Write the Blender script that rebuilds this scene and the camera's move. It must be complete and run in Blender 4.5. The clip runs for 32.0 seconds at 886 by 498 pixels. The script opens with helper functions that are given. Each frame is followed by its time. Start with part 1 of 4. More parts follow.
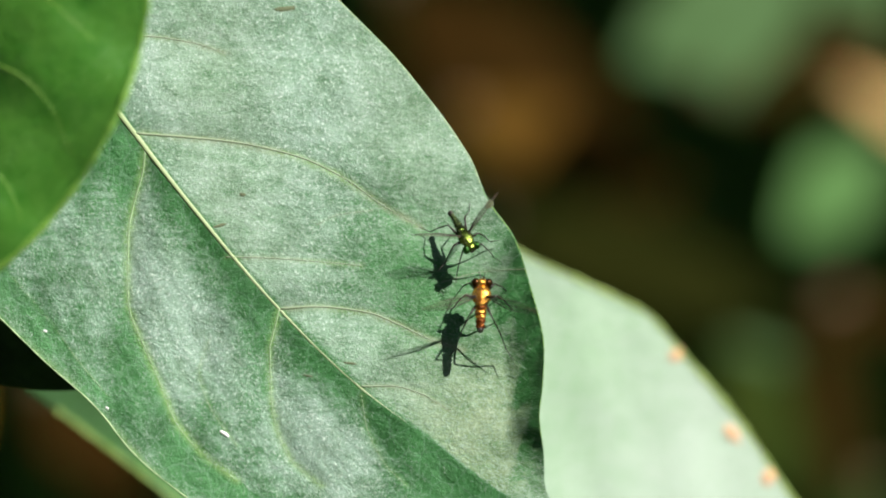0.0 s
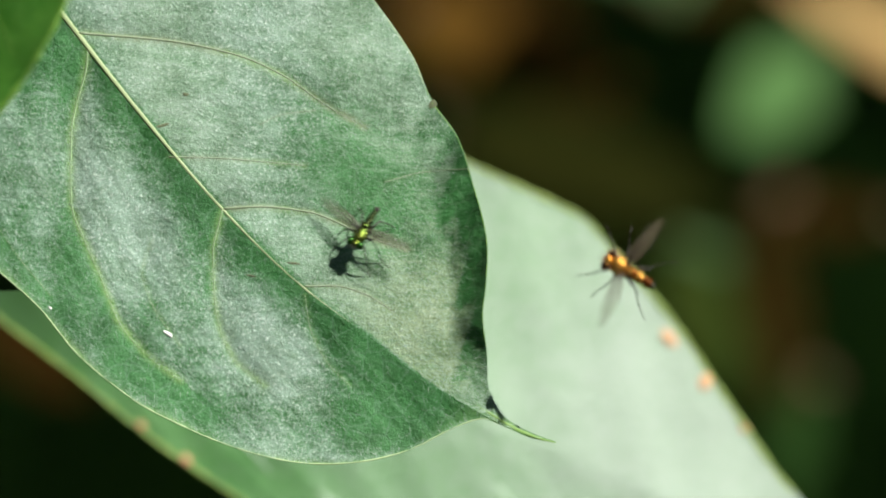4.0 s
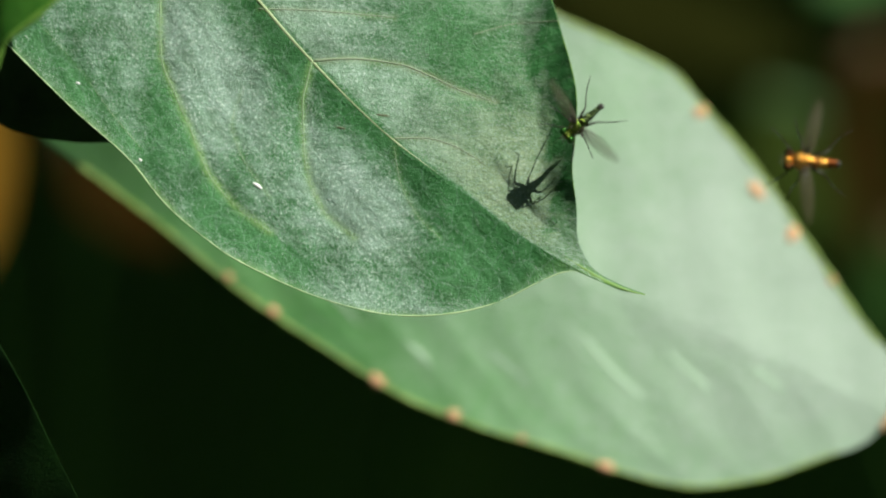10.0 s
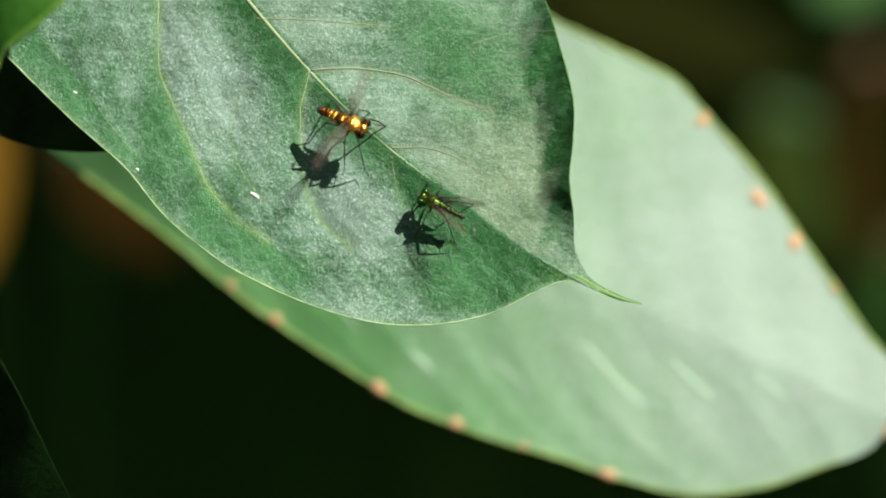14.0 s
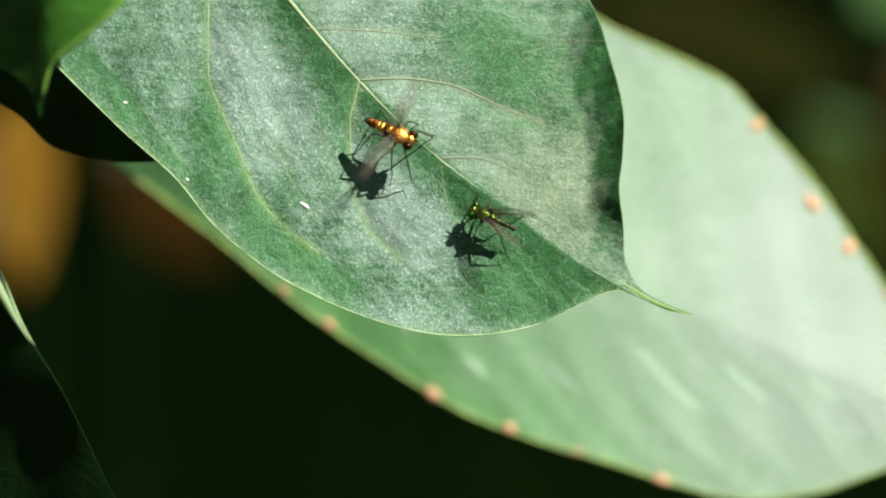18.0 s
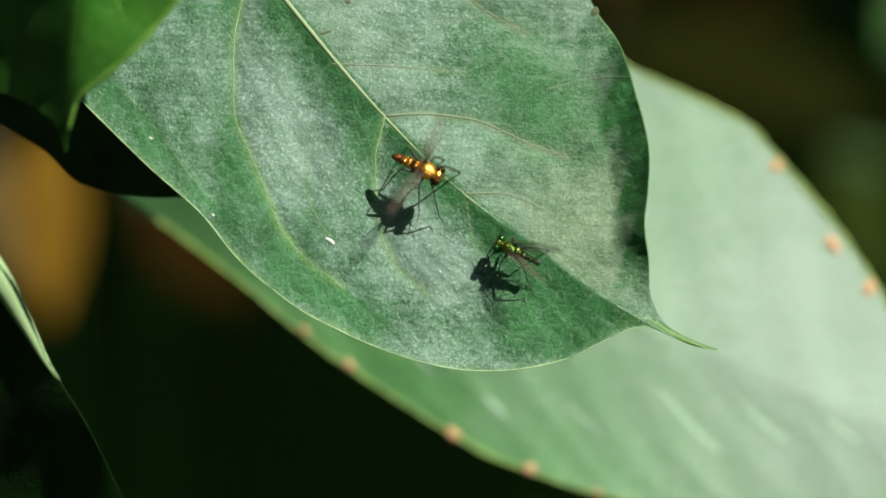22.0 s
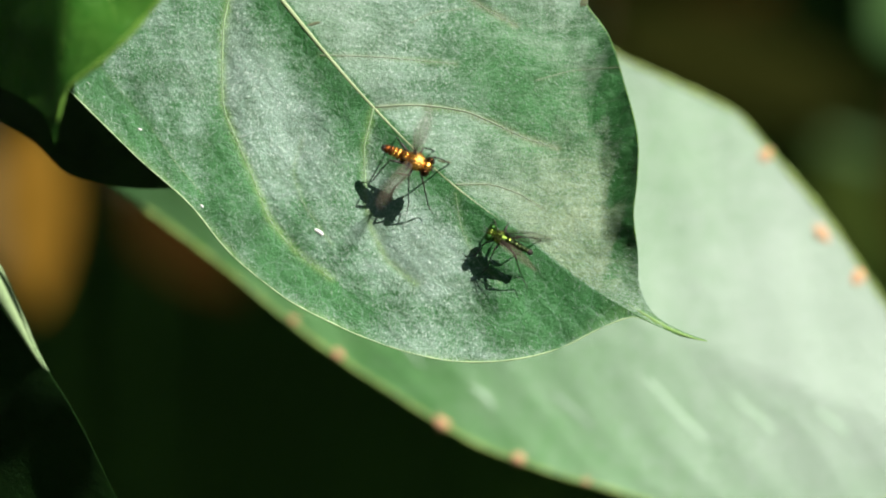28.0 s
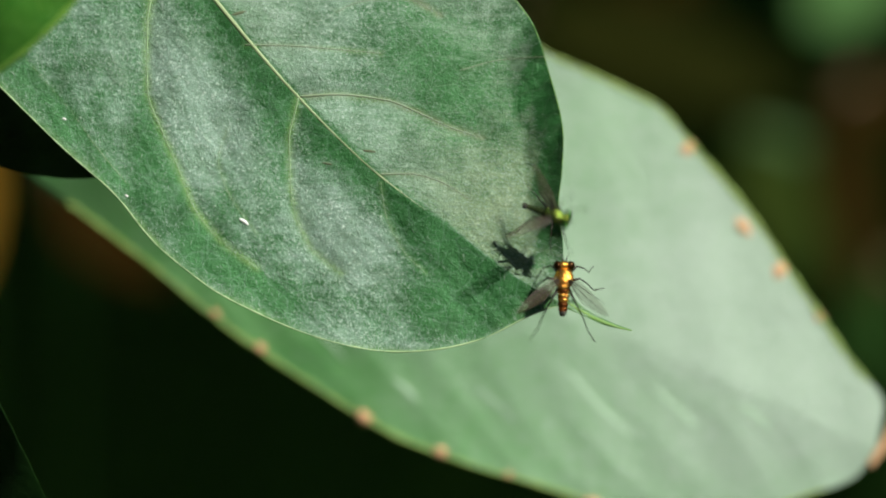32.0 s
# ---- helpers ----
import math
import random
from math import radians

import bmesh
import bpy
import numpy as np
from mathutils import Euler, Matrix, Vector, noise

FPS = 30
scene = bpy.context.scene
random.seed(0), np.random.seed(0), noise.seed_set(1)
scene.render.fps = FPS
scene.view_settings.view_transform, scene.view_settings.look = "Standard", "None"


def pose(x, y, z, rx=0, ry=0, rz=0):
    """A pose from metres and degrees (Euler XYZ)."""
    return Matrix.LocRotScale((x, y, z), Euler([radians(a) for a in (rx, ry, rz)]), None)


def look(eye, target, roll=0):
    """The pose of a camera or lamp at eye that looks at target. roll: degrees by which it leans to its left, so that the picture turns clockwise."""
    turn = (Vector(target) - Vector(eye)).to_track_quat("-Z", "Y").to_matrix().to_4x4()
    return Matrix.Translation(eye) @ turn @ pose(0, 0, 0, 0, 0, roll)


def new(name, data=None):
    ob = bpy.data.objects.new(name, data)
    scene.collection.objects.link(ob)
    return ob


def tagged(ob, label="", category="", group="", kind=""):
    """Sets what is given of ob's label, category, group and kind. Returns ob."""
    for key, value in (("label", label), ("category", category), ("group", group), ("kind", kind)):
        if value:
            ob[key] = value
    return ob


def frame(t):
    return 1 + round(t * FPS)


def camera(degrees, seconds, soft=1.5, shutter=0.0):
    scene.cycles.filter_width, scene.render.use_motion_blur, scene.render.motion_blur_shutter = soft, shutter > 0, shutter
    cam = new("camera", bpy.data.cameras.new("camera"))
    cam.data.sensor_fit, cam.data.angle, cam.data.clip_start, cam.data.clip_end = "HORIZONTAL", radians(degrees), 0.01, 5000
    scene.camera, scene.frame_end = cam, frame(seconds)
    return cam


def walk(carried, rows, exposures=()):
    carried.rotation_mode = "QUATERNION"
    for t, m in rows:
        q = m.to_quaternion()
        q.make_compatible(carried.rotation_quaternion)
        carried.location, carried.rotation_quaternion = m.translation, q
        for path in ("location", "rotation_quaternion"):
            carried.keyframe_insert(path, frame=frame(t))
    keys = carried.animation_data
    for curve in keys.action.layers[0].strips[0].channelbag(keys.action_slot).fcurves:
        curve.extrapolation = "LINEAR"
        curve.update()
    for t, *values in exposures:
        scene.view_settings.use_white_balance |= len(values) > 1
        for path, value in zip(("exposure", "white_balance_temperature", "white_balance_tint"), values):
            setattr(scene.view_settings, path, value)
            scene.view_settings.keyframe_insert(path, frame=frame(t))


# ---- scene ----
# Handheld close-up: the eye keeps its place, the view pans over the leaves.
FOCUS = 0.400
BASE = pose(0, FOCUS * math.cos(radians(35)), 1.0 - FOCUS * math.sin(radians(35)), 55, 0, 0)
EYE = BASE @ Matrix.Translation((0, 0, FOCUS))

cam = camera(11.19, 32.0, soft=1.9, shutter=0.4)
cam.data.dof.use_dof, cam.data.dof.focus_distance, cam.data.dof.aperture_fstop = True, FOCUS + 0.001, 15.0
VIEW = [
    (0, 0.0000, 0.0000), (0.5, -0.1647, -0.2435), (1, -0.4584, -0.4655), (1.5, -0.6589, -0.7376), (2, -0.8665, -1.1458),
    (2.5, -0.8021, -0.7591), (3, -0.9167, -0.6374), (3.5, -1.1816, -0.7233), (5.5, -1.3390, -0.6947), (6, -1.3820, -0.8594),
    (6.5, -1.6468, -0.8594), (7, -2.4551, -0.7233), (7.5, -2.6981, -0.4225), (8, -2.9053, -0.4082), (8.5, -2.9338, -0.4440),
    (9, -3.2980, -0.3223), (9.5, -3.2980, 0.2363), (10, -3.1410, 0.4154), (10.5, -2.8910, 0.0716), (11, -3.0695, 0.2292),
    (11.5, -2.9910, 0.1504), (12, -2.9338, 0.4011), (12.5, -2.8124, 0.6302), (13, -2.6838, 0.7663), (13.5, -2.8910, 0.7090),
    (14, -3.0196, 0.3796), (14.5, -3.0910, 0.3509), (15, -3.1767, 0.5013), (15.5, -3.1624, 0.9811), (17.5, -3.0338, 0.9954),
    (18, -2.8910, 1.0097), (18.5, -2.9910, 1.1386), (19, -2.9981, 1.2460), (19.5, -3.0196, 1.4249), (20, -3.1981, 1.3319),
    (20.5, -2.8910, 1.5180), (21, -2.7624, 1.1959), (21.5, -2.4622, 1.1458), (22, -2.4408, 1.3319), (22.5, -2.5837, 0.9167),
    (23, -2.7267, 0.8522), (23.5, -2.9481, 0.9739), (24, -3.1195, 1.2460), (24.5, -3.2623, 1.1458), (25, -3.1767, 1.2174),
    (25.5, -2.8910, 1.1458), (26, -2.5623, 1.2388), (26.5, -2.3121, 1.2245), (28.5, -2.6873, 1.1601), (29, -2.7802, 0.8665),
    (29.5, -2.7874, 0.8236), (30, -2.7445, 1.0742), (30.5, -2.9517, 1.3820), (31, -2.9017, 1.0885), (31.5, -2.7374, 0.4082),
    (32, -2.6873, 0.2435),
]
EXPOSURES = [
    (0, 0.75, 6500, 10), (1, 0.76, 6500, 10), (2, 0.70, 6500, 10), (3, 0.64, 6500, 10), (6, 0.38, 6500, 5), (7, 0.22, 6500, 3), (8, 0.18, 6500, 4), (9, 0.24, 6500, 1), (10, 0.32, 6500, 3), (11, 0.35, 6500, 4), (13, 0.40, 6500, 3), (14, 0.52, 6500, 6),
    (18, 0.68, 6500, 10), (21, 0.70, 6500, 10), (22, 0.36, 6500, 2), (23, 0.54, 6500, 8), (24, 0.64, 6500, 10), (25, 0.68, 6500, 10), (26, 0.72, 6500, 10), (29, 0.60, 6500, 10), (30, 0.64, 6500, 10), (31, 0.70, 6500, 10), (32, 0.24, 6500, 3),
]

walk(cam, [(t, EYE @ pose(0, 0, 0, tilt, pan, 0)) for t, tilt, pan in VIEW], EXPOSURES)

# ---- light ----
SUN = Vector((0.69, 0.92, 1.0)).normalized()
SUN_WORLD = (BASE.to_3x3() @ SUN).normalized()
sun = new("sun", bpy.data.lights.new("sun", "SUN"))
sun.data.energy, sun.data.angle, sun.data.color = 5.0, radians(0.53), (1.0, 0.98, 0.91)
sun.matrix_world = look(SUN_WORLD * 5 + Vector((0, 0.3, 0.8)), (0, 0.3, 0.8))
world = bpy.data.worlds.new("sky")
scene.world = world
world.use_nodes = True
sky = world.node_tree.nodes.new("ShaderNodeTexSky")
sky.sky_type, sky.sun_disc = "NISHITA", False
sky.sun_elevation = math.asin(SUN_WORLD.z)
sky.sun_rotation = math.atan2(SUN_WORLD.x, SUN_WORLD.y)
world.node_tree.links.new(sky.outputs[0], world.node_tree.nodes["Background"].inputs[0])
world.node_tree.nodes["Background"].inputs[1].default_value = 0.068


# ---- materials ----
def nodes_of(name, rough=0.5, metal=0.0, spec=0.5):
    m = bpy.data.materials.new(name)
    m.use_nodes = True
    b = m.node_tree.nodes["Principled BSDF"]
    b.inputs["Roughness"].default_value = rough
    b.inputs["Metallic"].default_value = metal
    b.inputs["Specular IOR Level"].default_value = spec
    return m, m.node_tree.nodes, m.node_tree.links, b


def coords(n, l, scale, kind="Object", turn=(0, 0, 0)):
    c = n.new("ShaderNodeTexCoord")
    mp = n.new("ShaderNodeMapping")
    mp.inputs["Scale"].default_value = scale if isinstance(scale, tuple) else (scale, scale, scale)
    mp.inputs["Rotation"].default_value = turn
    l.new(c.outputs[kind], mp.inputs[0])
    return mp.outputs[0]


def noise_of(n, l, vec, scale, detail=4.0, rough=0.6):
    t = n.new("ShaderNodeTexNoise")
    t.inputs["Scale"].default_value, t.inputs["Detail"].default_value, t.inputs["Roughness"].default_value = scale, detail, rough
    l.new(vec, t.inputs["Vector"])
    return t.outputs[0]


def ramp_of(n, l, fac, stops):
    r = n.new("ShaderNodeValToRGB")
    while len(r.color_ramp.elements) < len(stops):
        r.color_ramp.elements.new(0.5)
    for e, (at, col) in zip(r.color_ramp.elements, stops):
        e.position, e.color = at, (*col, 1)
    l.new(fac, r.inputs[0])
    return r.outputs[0]


def mix_of(n, l, fac, a, b, kind="MIX"):
    m = n.new("ShaderNodeMixRGB")
    m.blend_type = kind
    for s, v in ((m.inputs[0], fac), (m.inputs[1], a), (m.inputs[2], b)):
        if isinstance(v, (int, float)):
            s.default_value = v
        elif isinstance(v, tuple):
            s.default_value = (*v, 1)
        else:
            l.new(v, s)
    return m.outputs[0]


def bump_of(n, l, height, strength, distance, normal=None):
    b = n.new("ShaderNodeBump")
    b.inputs["Strength"].default_value, b.inputs["Distance"].default_value = strength, distance
    l.new(height, b.inputs["Height"])
    if normal:
        l.new(normal, b.inputs["Normal"])
    return b.outputs[0]


def leaf_material(name, dark, mid, pale, bloom, rough=0.42, spec=0.5, through_light=0.25, fine=1.0, downy=False, calm=False, warm=None):
    """A leaf blade: mottled green, a silvery down in patches, a fine net of veinlets, some light passing through."""
    m, n, l, b = nodes_of(name, rough, 0, spec)
    v = coords(n, l, 1000.0, turn=(0.62, 0.41, 0.53))
    big = noise_of(n, l, v, 0.09, 5)
    small = noise_of(n, l, v, 0.9, 6, 0.7)
    grain = noise_of(n, l, v, 5.0, 3, 0.7)
    net = n.new("ShaderNodeTexVoronoi")
    net.feature = "DISTANCE_TO_EDGE"
    net.inputs["Scale"].default_value = 0.55
    warp = mix_of(n, l, 0.35, v, noise_of(n, l, v, 0.8, 3), "ADD")
    l.new(warp, net.inputs["Vector"])
    col = ramp_of(n, l, big, ((0.3, dark), (0.5, mid), (0.72, mid)))
    patch = mix_of(n, l, 0.4, noise_of(n, l, v, 0.16, 4, 0.6), noise_of(n, l, v, 0.5, 4, 0.65))
    thin = None
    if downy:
        # how thickly the blade is felted, thin beside the midrib and at the tip; painted light and shade are mixed in
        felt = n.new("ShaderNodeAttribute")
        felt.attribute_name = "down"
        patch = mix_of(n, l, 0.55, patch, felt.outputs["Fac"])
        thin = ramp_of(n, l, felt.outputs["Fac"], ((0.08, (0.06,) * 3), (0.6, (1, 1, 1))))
        turned = n.new("ShaderNodeMapping")
        turned.inputs["Rotation"].default_value = (0, 0, radians(45.4))
        turned.inputs["Scale"].default_value = (0.22, 1.6, 1.0)
        l.new(coords(n, l, 1000.0), turned.inputs[0])
        streak = noise_of(n, l, turned.outputs[0], 0.9, 5, 0.7)
        patch = mix_of(n, l, 0.08 if calm else 0.38, patch, streak)
        if warm:
            # the felt is bluish on one side of the midrib, tan on the other
            hue = n.new("ShaderNodeAttribute")
            hue.attribute_name = "tan"
            pale = mix_of(n, l, hue.outputs["Fac"], pale, warm)
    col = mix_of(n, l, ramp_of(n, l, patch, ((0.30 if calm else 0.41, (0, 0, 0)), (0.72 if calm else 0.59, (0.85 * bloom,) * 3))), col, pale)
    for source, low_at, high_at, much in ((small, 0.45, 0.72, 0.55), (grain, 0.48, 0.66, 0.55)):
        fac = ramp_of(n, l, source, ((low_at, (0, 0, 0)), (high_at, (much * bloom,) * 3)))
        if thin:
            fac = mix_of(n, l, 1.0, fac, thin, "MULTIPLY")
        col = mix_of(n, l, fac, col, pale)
    if warm:
        # whitish specks painted in for the sparkle of the sunlit hairs
        painted_glint = ramp_of(n, l, noise_of(n, l, v, 3.6, 4, 0.75), ((0.54, (0, 0, 0)), (0.64, (0.8,) * 3)))
        painted_glint = mix_of(n, l, 1.0, painted_glint, thin, "MULTIPLY")
        painted_glint = mix_of(n, l, 1.0, painted_glint, ramp_of(n, l, hue.outputs["Fac"], ((0.1, (1, 1, 1)), (0.4, (0.42,) * 3))), "MULTIPLY")
        col = mix_of(n, l, painted_glint, col, (0.72, 0.80, 0.76))
        blotch = noise_of(n, l, v, 0.32, 6, 0.7)
        col = mix_of(n, l, 1.0, col, ramp_of(n, l, blotch, ((0.34, (0.66, 0.74, 0.62)), (0.50, (0.98, 1.0, 0.97)), (0.66, (1.22, 1.18, 1.20)))), "MULTIPLY")
    if warm:
        # raised veins: yellow-green on the bluish half, dull tan on the other
        band = n.new("ShaderNodeAttribute")
        band.attribute_name = "vein"
        uneven = ramp_of(n, l, noise_of(n, l, v, 1.4, 4, 0.7), ((0.3, (0.35,) * 3), (0.65, (1, 1, 1))))
        tone = mix_of(n, l, ramp_of(n, l, hue.outputs["Fac"], ((0.08, (0, 0, 0)), (0.25, (1, 1, 1)))), (0.24, 0.40, 0.11), (0.24, 0.27, 0.15))
        col = mix_of(n, l, mix_of(n, l, 1.0, band.outputs["Color"], uneven, "MULTIPLY"), col, tone)
    veinlet = ramp_of(n, l, net.outputs[0], ((0.0, (0.14, 0.14, 0.14)), (0.06, (0, 0, 0))))
    col = mix_of(n, l, veinlet, col, pale)
    l.new(col, b.inputs["Base Color"])
    h1 = bump_of(n, l, small, 0.25 * fine, 0.0007 if warm else 0.0004)
    h2 = bump_of(n, l, grain, 0.55 * fine, 0.00012, h1)
    l.new(bump_of(n, l, net.outputs[0], 0.25 * fine, 0.0003, h2), b.inputs["Normal"])
    l.new(ramp_of(n, l, small, ((0.3, (rough - 0.08,) * 3), (0.7, (rough + 0.12,) * 3))), b.inputs["Roughness"])
    tr = n.new("ShaderNodeBsdfTranslucent")
    l.new(mix_of(n, l, 1.0, col, (0.75, 1.0, 0.25), "MULTIPLY"), tr.inputs[0])
    mx = n.new("ShaderNodeMixShader")
    mx.inputs[0].default_value = through_light
    l.new(b.outputs[0], mx.inputs[1])
    l.new(tr.outputs[0], mx.inputs[2])
    l.new(mx.outputs[0], n["Material Output"].inputs[0])
    return m


def plain_material(name, a, b_col, scale, rough=0.6, metal=0.0, spec=0.4, bump=0.2, depth=0.0002, kind="Object"):
    m, n, l, b = nodes_of(name, rough, metal, spec)
    v = coords(n, l, 1000.0, kind)
    f = noise_of(n, l, v, scale, 5, 0.65)
    g = noise_of(n, l, v, scale * 6, 3, 0.6)
    col = mix_of(n, l, mix_of(n, l, 0.35, f, g), a, b_col)
    l.new(col, b.inputs["Base Color"])
    if bump:
        l.new(bump_of(n, l, g, bump, depth), b.inputs["Normal"])
    return m


FRONT_LEAF = leaf_material("downy_leaf_blade", (0.016, 0.108, 0.020), (0.040, 0.185, 0.044), (0.350, 0.480, 0.420), 0.92, 0.45, 0.6, 0.28, fine=1.7, downy=True, warm=(0.285, 0.360, 0.215))
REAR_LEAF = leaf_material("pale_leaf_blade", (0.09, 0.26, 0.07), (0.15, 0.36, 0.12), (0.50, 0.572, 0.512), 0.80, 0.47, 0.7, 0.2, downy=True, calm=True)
DEEP_LEAF = leaf_material("deep_green_leaf_blade", (0.012, 0.075, 0.006), (0.036, 0.165, 0.012), (0.11, 0.28, 0.04), 0.5, 0.45, 0.4, 0.25)
# darkened copy of the blade material: the leaf's shade is in the colour
DARK_LEAF = leaf_material("shade_darkened_leaf_blade", (0.005, 0.022, 0.003), (0.010, 0.040, 0.005), (0.03, 0.07, 0.02), 0.3, 0.6, 0.15, 0.02)
# shade under the other leaves is mixed into this blade colour
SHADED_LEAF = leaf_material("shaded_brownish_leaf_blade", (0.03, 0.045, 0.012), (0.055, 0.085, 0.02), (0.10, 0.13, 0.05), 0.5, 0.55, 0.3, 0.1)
MIDRIB = plain_material("cream_midrib", (0.24, 0.33, 0.15), (0.42, 0.47, 0.26), 0.9, 0.5)
VEIN = plain_material("pale_vein", (0.18, 0.31, 0.14), (0.33, 0.43, 0.24), 0.9, 0.5)
TAN_VEIN = plain_material("dull_tan_vein", (0.14, 0.20, 0.10), (0.25, 0.30, 0.19), 0.9, 0.5)
REAR_VEIN = plain_material("pale_rear_leaf_vein", (0.32, 0.47, 0.31), (0.45, 0.58, 0.44), 0.4, 0.6)
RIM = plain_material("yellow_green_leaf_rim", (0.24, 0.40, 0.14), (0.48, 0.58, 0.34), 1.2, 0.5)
EDGE = plain_material("green_leaf_edge", (0.10, 0.24, 0.03), (0.20, 0.36, 0.06), 0.8, 0.5)
REAR_EDGE = plain_material("yellow_green_rear_leaf_rim", (0.18, 0.30, 0.05), (0.33, 0.42, 0.12), 0.5, 0.5)
TIP = plain_material("yellow_green_drip_tip", (0.13, 0.27, 0.05), (0.23, 0.36, 0.10), 0.8, 0.5)
RUST = plain_material("rust_spot", (0.56, 0.29, 0.14), (0.74, 0.45, 0.26), 2.0, 0.7)
DOWN = plain_material("silvery_leaf_down", (0.04, 0.18, 0.04), (0.52, 0.64, 0.54), 0.35, 0.40)
LONG_DOWN = plain_material("long_pale_leaf_hair", (0.16, 0.32, 0.15), (0.50, 0.60, 0.48), 0.35, 0.45)
SPECK = plain_material("white_speck", (0.75, 0.74, 0.7), (0.85, 0.85, 0.82), 3.0, 0.6)
TWIG = plain_material("brown_twig_bark", (0.10, 0.06, 0.03), (0.22, 0.14, 0.07), 0.6, 0.8, bump=0.6, depth=0.001)
# olive and brown darkened: the shade behind is put into these two colours
OLIVE_SHADED = plain_material("shaded_olive_leaf", (0.011, 0.012, 0.0018), (0.018, 0.020, 0.003), 0.05, 0.8, spec=0.02)
DRY_SHADED = plain_material("shaded_dry_leaf", (0.018, 0.009, 0.0016), (0.030, 0.015, 0.0024), 0.05, 0.8, spec=0.02)
# brighter copy of the olive, its sunlight put into the colour
SUNLIT_OLIVE = plain_material("sunlit_olive_leaf", (0.018, 0.029, 0.004), (0.031, 0.046, 0.008), 0.05, 0.7, spec=0.02)
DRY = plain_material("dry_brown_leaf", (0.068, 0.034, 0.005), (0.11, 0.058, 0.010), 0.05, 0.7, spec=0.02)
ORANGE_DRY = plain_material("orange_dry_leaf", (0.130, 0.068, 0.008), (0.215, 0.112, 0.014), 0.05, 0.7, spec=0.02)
STRAW = plain_material("straw_dry_leaf", (0.48, 0.30, 0.11), (0.62, 0.42, 0.18), 0.05, 0.7, spec=0.02)
TAN = plain_material("tan_dry_stalk", (0.09, 0.062, 0.024), (0.14, 0.098, 0.04), 0.05, 0.7, spec=0.02)
# separate tone of BACK_GREEN; how brightly it is lit is in the colour
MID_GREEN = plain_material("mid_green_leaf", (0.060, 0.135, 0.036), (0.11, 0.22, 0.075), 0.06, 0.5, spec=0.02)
BACK_GREEN = plain_material("background_leaf_green", (0.050, 0.100, 0.034), (0.092, 0.160, 0.066), 0.06, 0.5, spec=0.02)
# leaf green darkened: the background shade is in the colour
SHADE_GREEN = plain_material("shaded_green_leaf", (0.012, 0.032, 0.006), (0.022, 0.055, 0.012), 0.06, 0.6, spec=0.02)
# lighter and greener than plain soil, so the deep shade is not black
SOIL = plain_material("green_tinted_soil", (0.045, 0.110, 0.010), (0.09, 0.19, 0.024), 0.03, 0.95, spec=0.05, bump=0.8, depth=0.02)


# ---- mesh helpers ----
def part(name, data, material, parent=None, label="", matrix=None):
    """Links mesh data (verts, faces) or a bmesh as one mesh object under a thing or a part."""
    mesh = bpy.data.meshes.new(name)
    if isinstance(data, bmesh.types.BMesh):
        data.to_mesh(mesh)
        data.free()
    else:
        verts, faces = data
        mesh.from_pydata([tuple(map(float, p)) for p in verts], [], [tuple(map(int, f)) for f in faces])
        mesh.update()
    mesh.materials.append(material)
    mesh.shade_smooth()
    ob = new(name, mesh)
    if parent:
        ob.parent = parent
    if matrix:
        ob.matrix_basis = matrix
    if label:
        ob["label"] = label
    return ob


def lay(x, y, c=0.0):
    """A point of the layout: x, y in pixels of the opening view, 20 to a millimetre on the leaf plane, set on the eye's
    ray; c millimetres towards the eye.
    """
    s = 1 - c / 1000 / FOCUS
    return Vector(((x - 784) / 20000 * s, (441 - y) / 20000 * s, c / 1000))


def smooth_curve(xs, ys, x):
    """Monotone cubic through the knots."""
    xs, ys = np.asarray(xs, float), np.asarray(ys, float)
    d = np.diff(ys) / np.diff(xs)
    m = np.concatenate(([d[0]], np.where(d[1:] * d[:-1] > 0, 2 * d[1:] * d[:-1] / (d[1:] + d[:-1] + 1e-12), 0), [d[-1]]))
    k = np.clip(np.searchsorted(xs, x) - 1, 0, len(xs) - 2)
    h = xs[k + 1] - xs[k]
    t = np.clip((x - xs[k]) / h, 0, 1)
    return ((2 * t**3 - 3 * t**2 + 1) * ys[k] + (t**3 - 2 * t**2 + t) * h * m[k] + (3 * t**2 - 2 * t**3) * ys[k + 1] + (t**3 - t**2) * h * m[k + 1])


def tube(points, radii, sides=7, flat=1.0):
    """A tapered tube along points, closed at both ends."""
    pts = [Vector(p) for p in points]
    verts, faces = [], []
    for i, p in enumerate(pts):
        d = (pts[min(i + 1, len(pts) - 1)] - pts[max(i - 1, 0)]).normalized()
        a = d.cross(Vector((0, 0, 1)))
        if a.length < 1e-4:
            a = d.cross(Vector((0, 1, 0)))
        a.normalize()
        b = a.cross(d)
        for k in range(sides):
            w = 2 * math.pi * k / sides
            verts.append(p + a * (math.cos(w) * radii[i]) + b * (math.sin(w) * radii[i] * flat))
    for i in range(len(pts) - 1):
        for k in range(sides):
            k2 = (k + 1) % sides
            faces.append((i * sides + k, i * sides + k2, (i + 1) * sides + k2, (i + 1) * sides + k))
    faces.append(tuple(range(sides))[::-1])
    faces.append(tuple((len(pts) - 1) * sides + k for k in range(sides)))
    return verts, faces


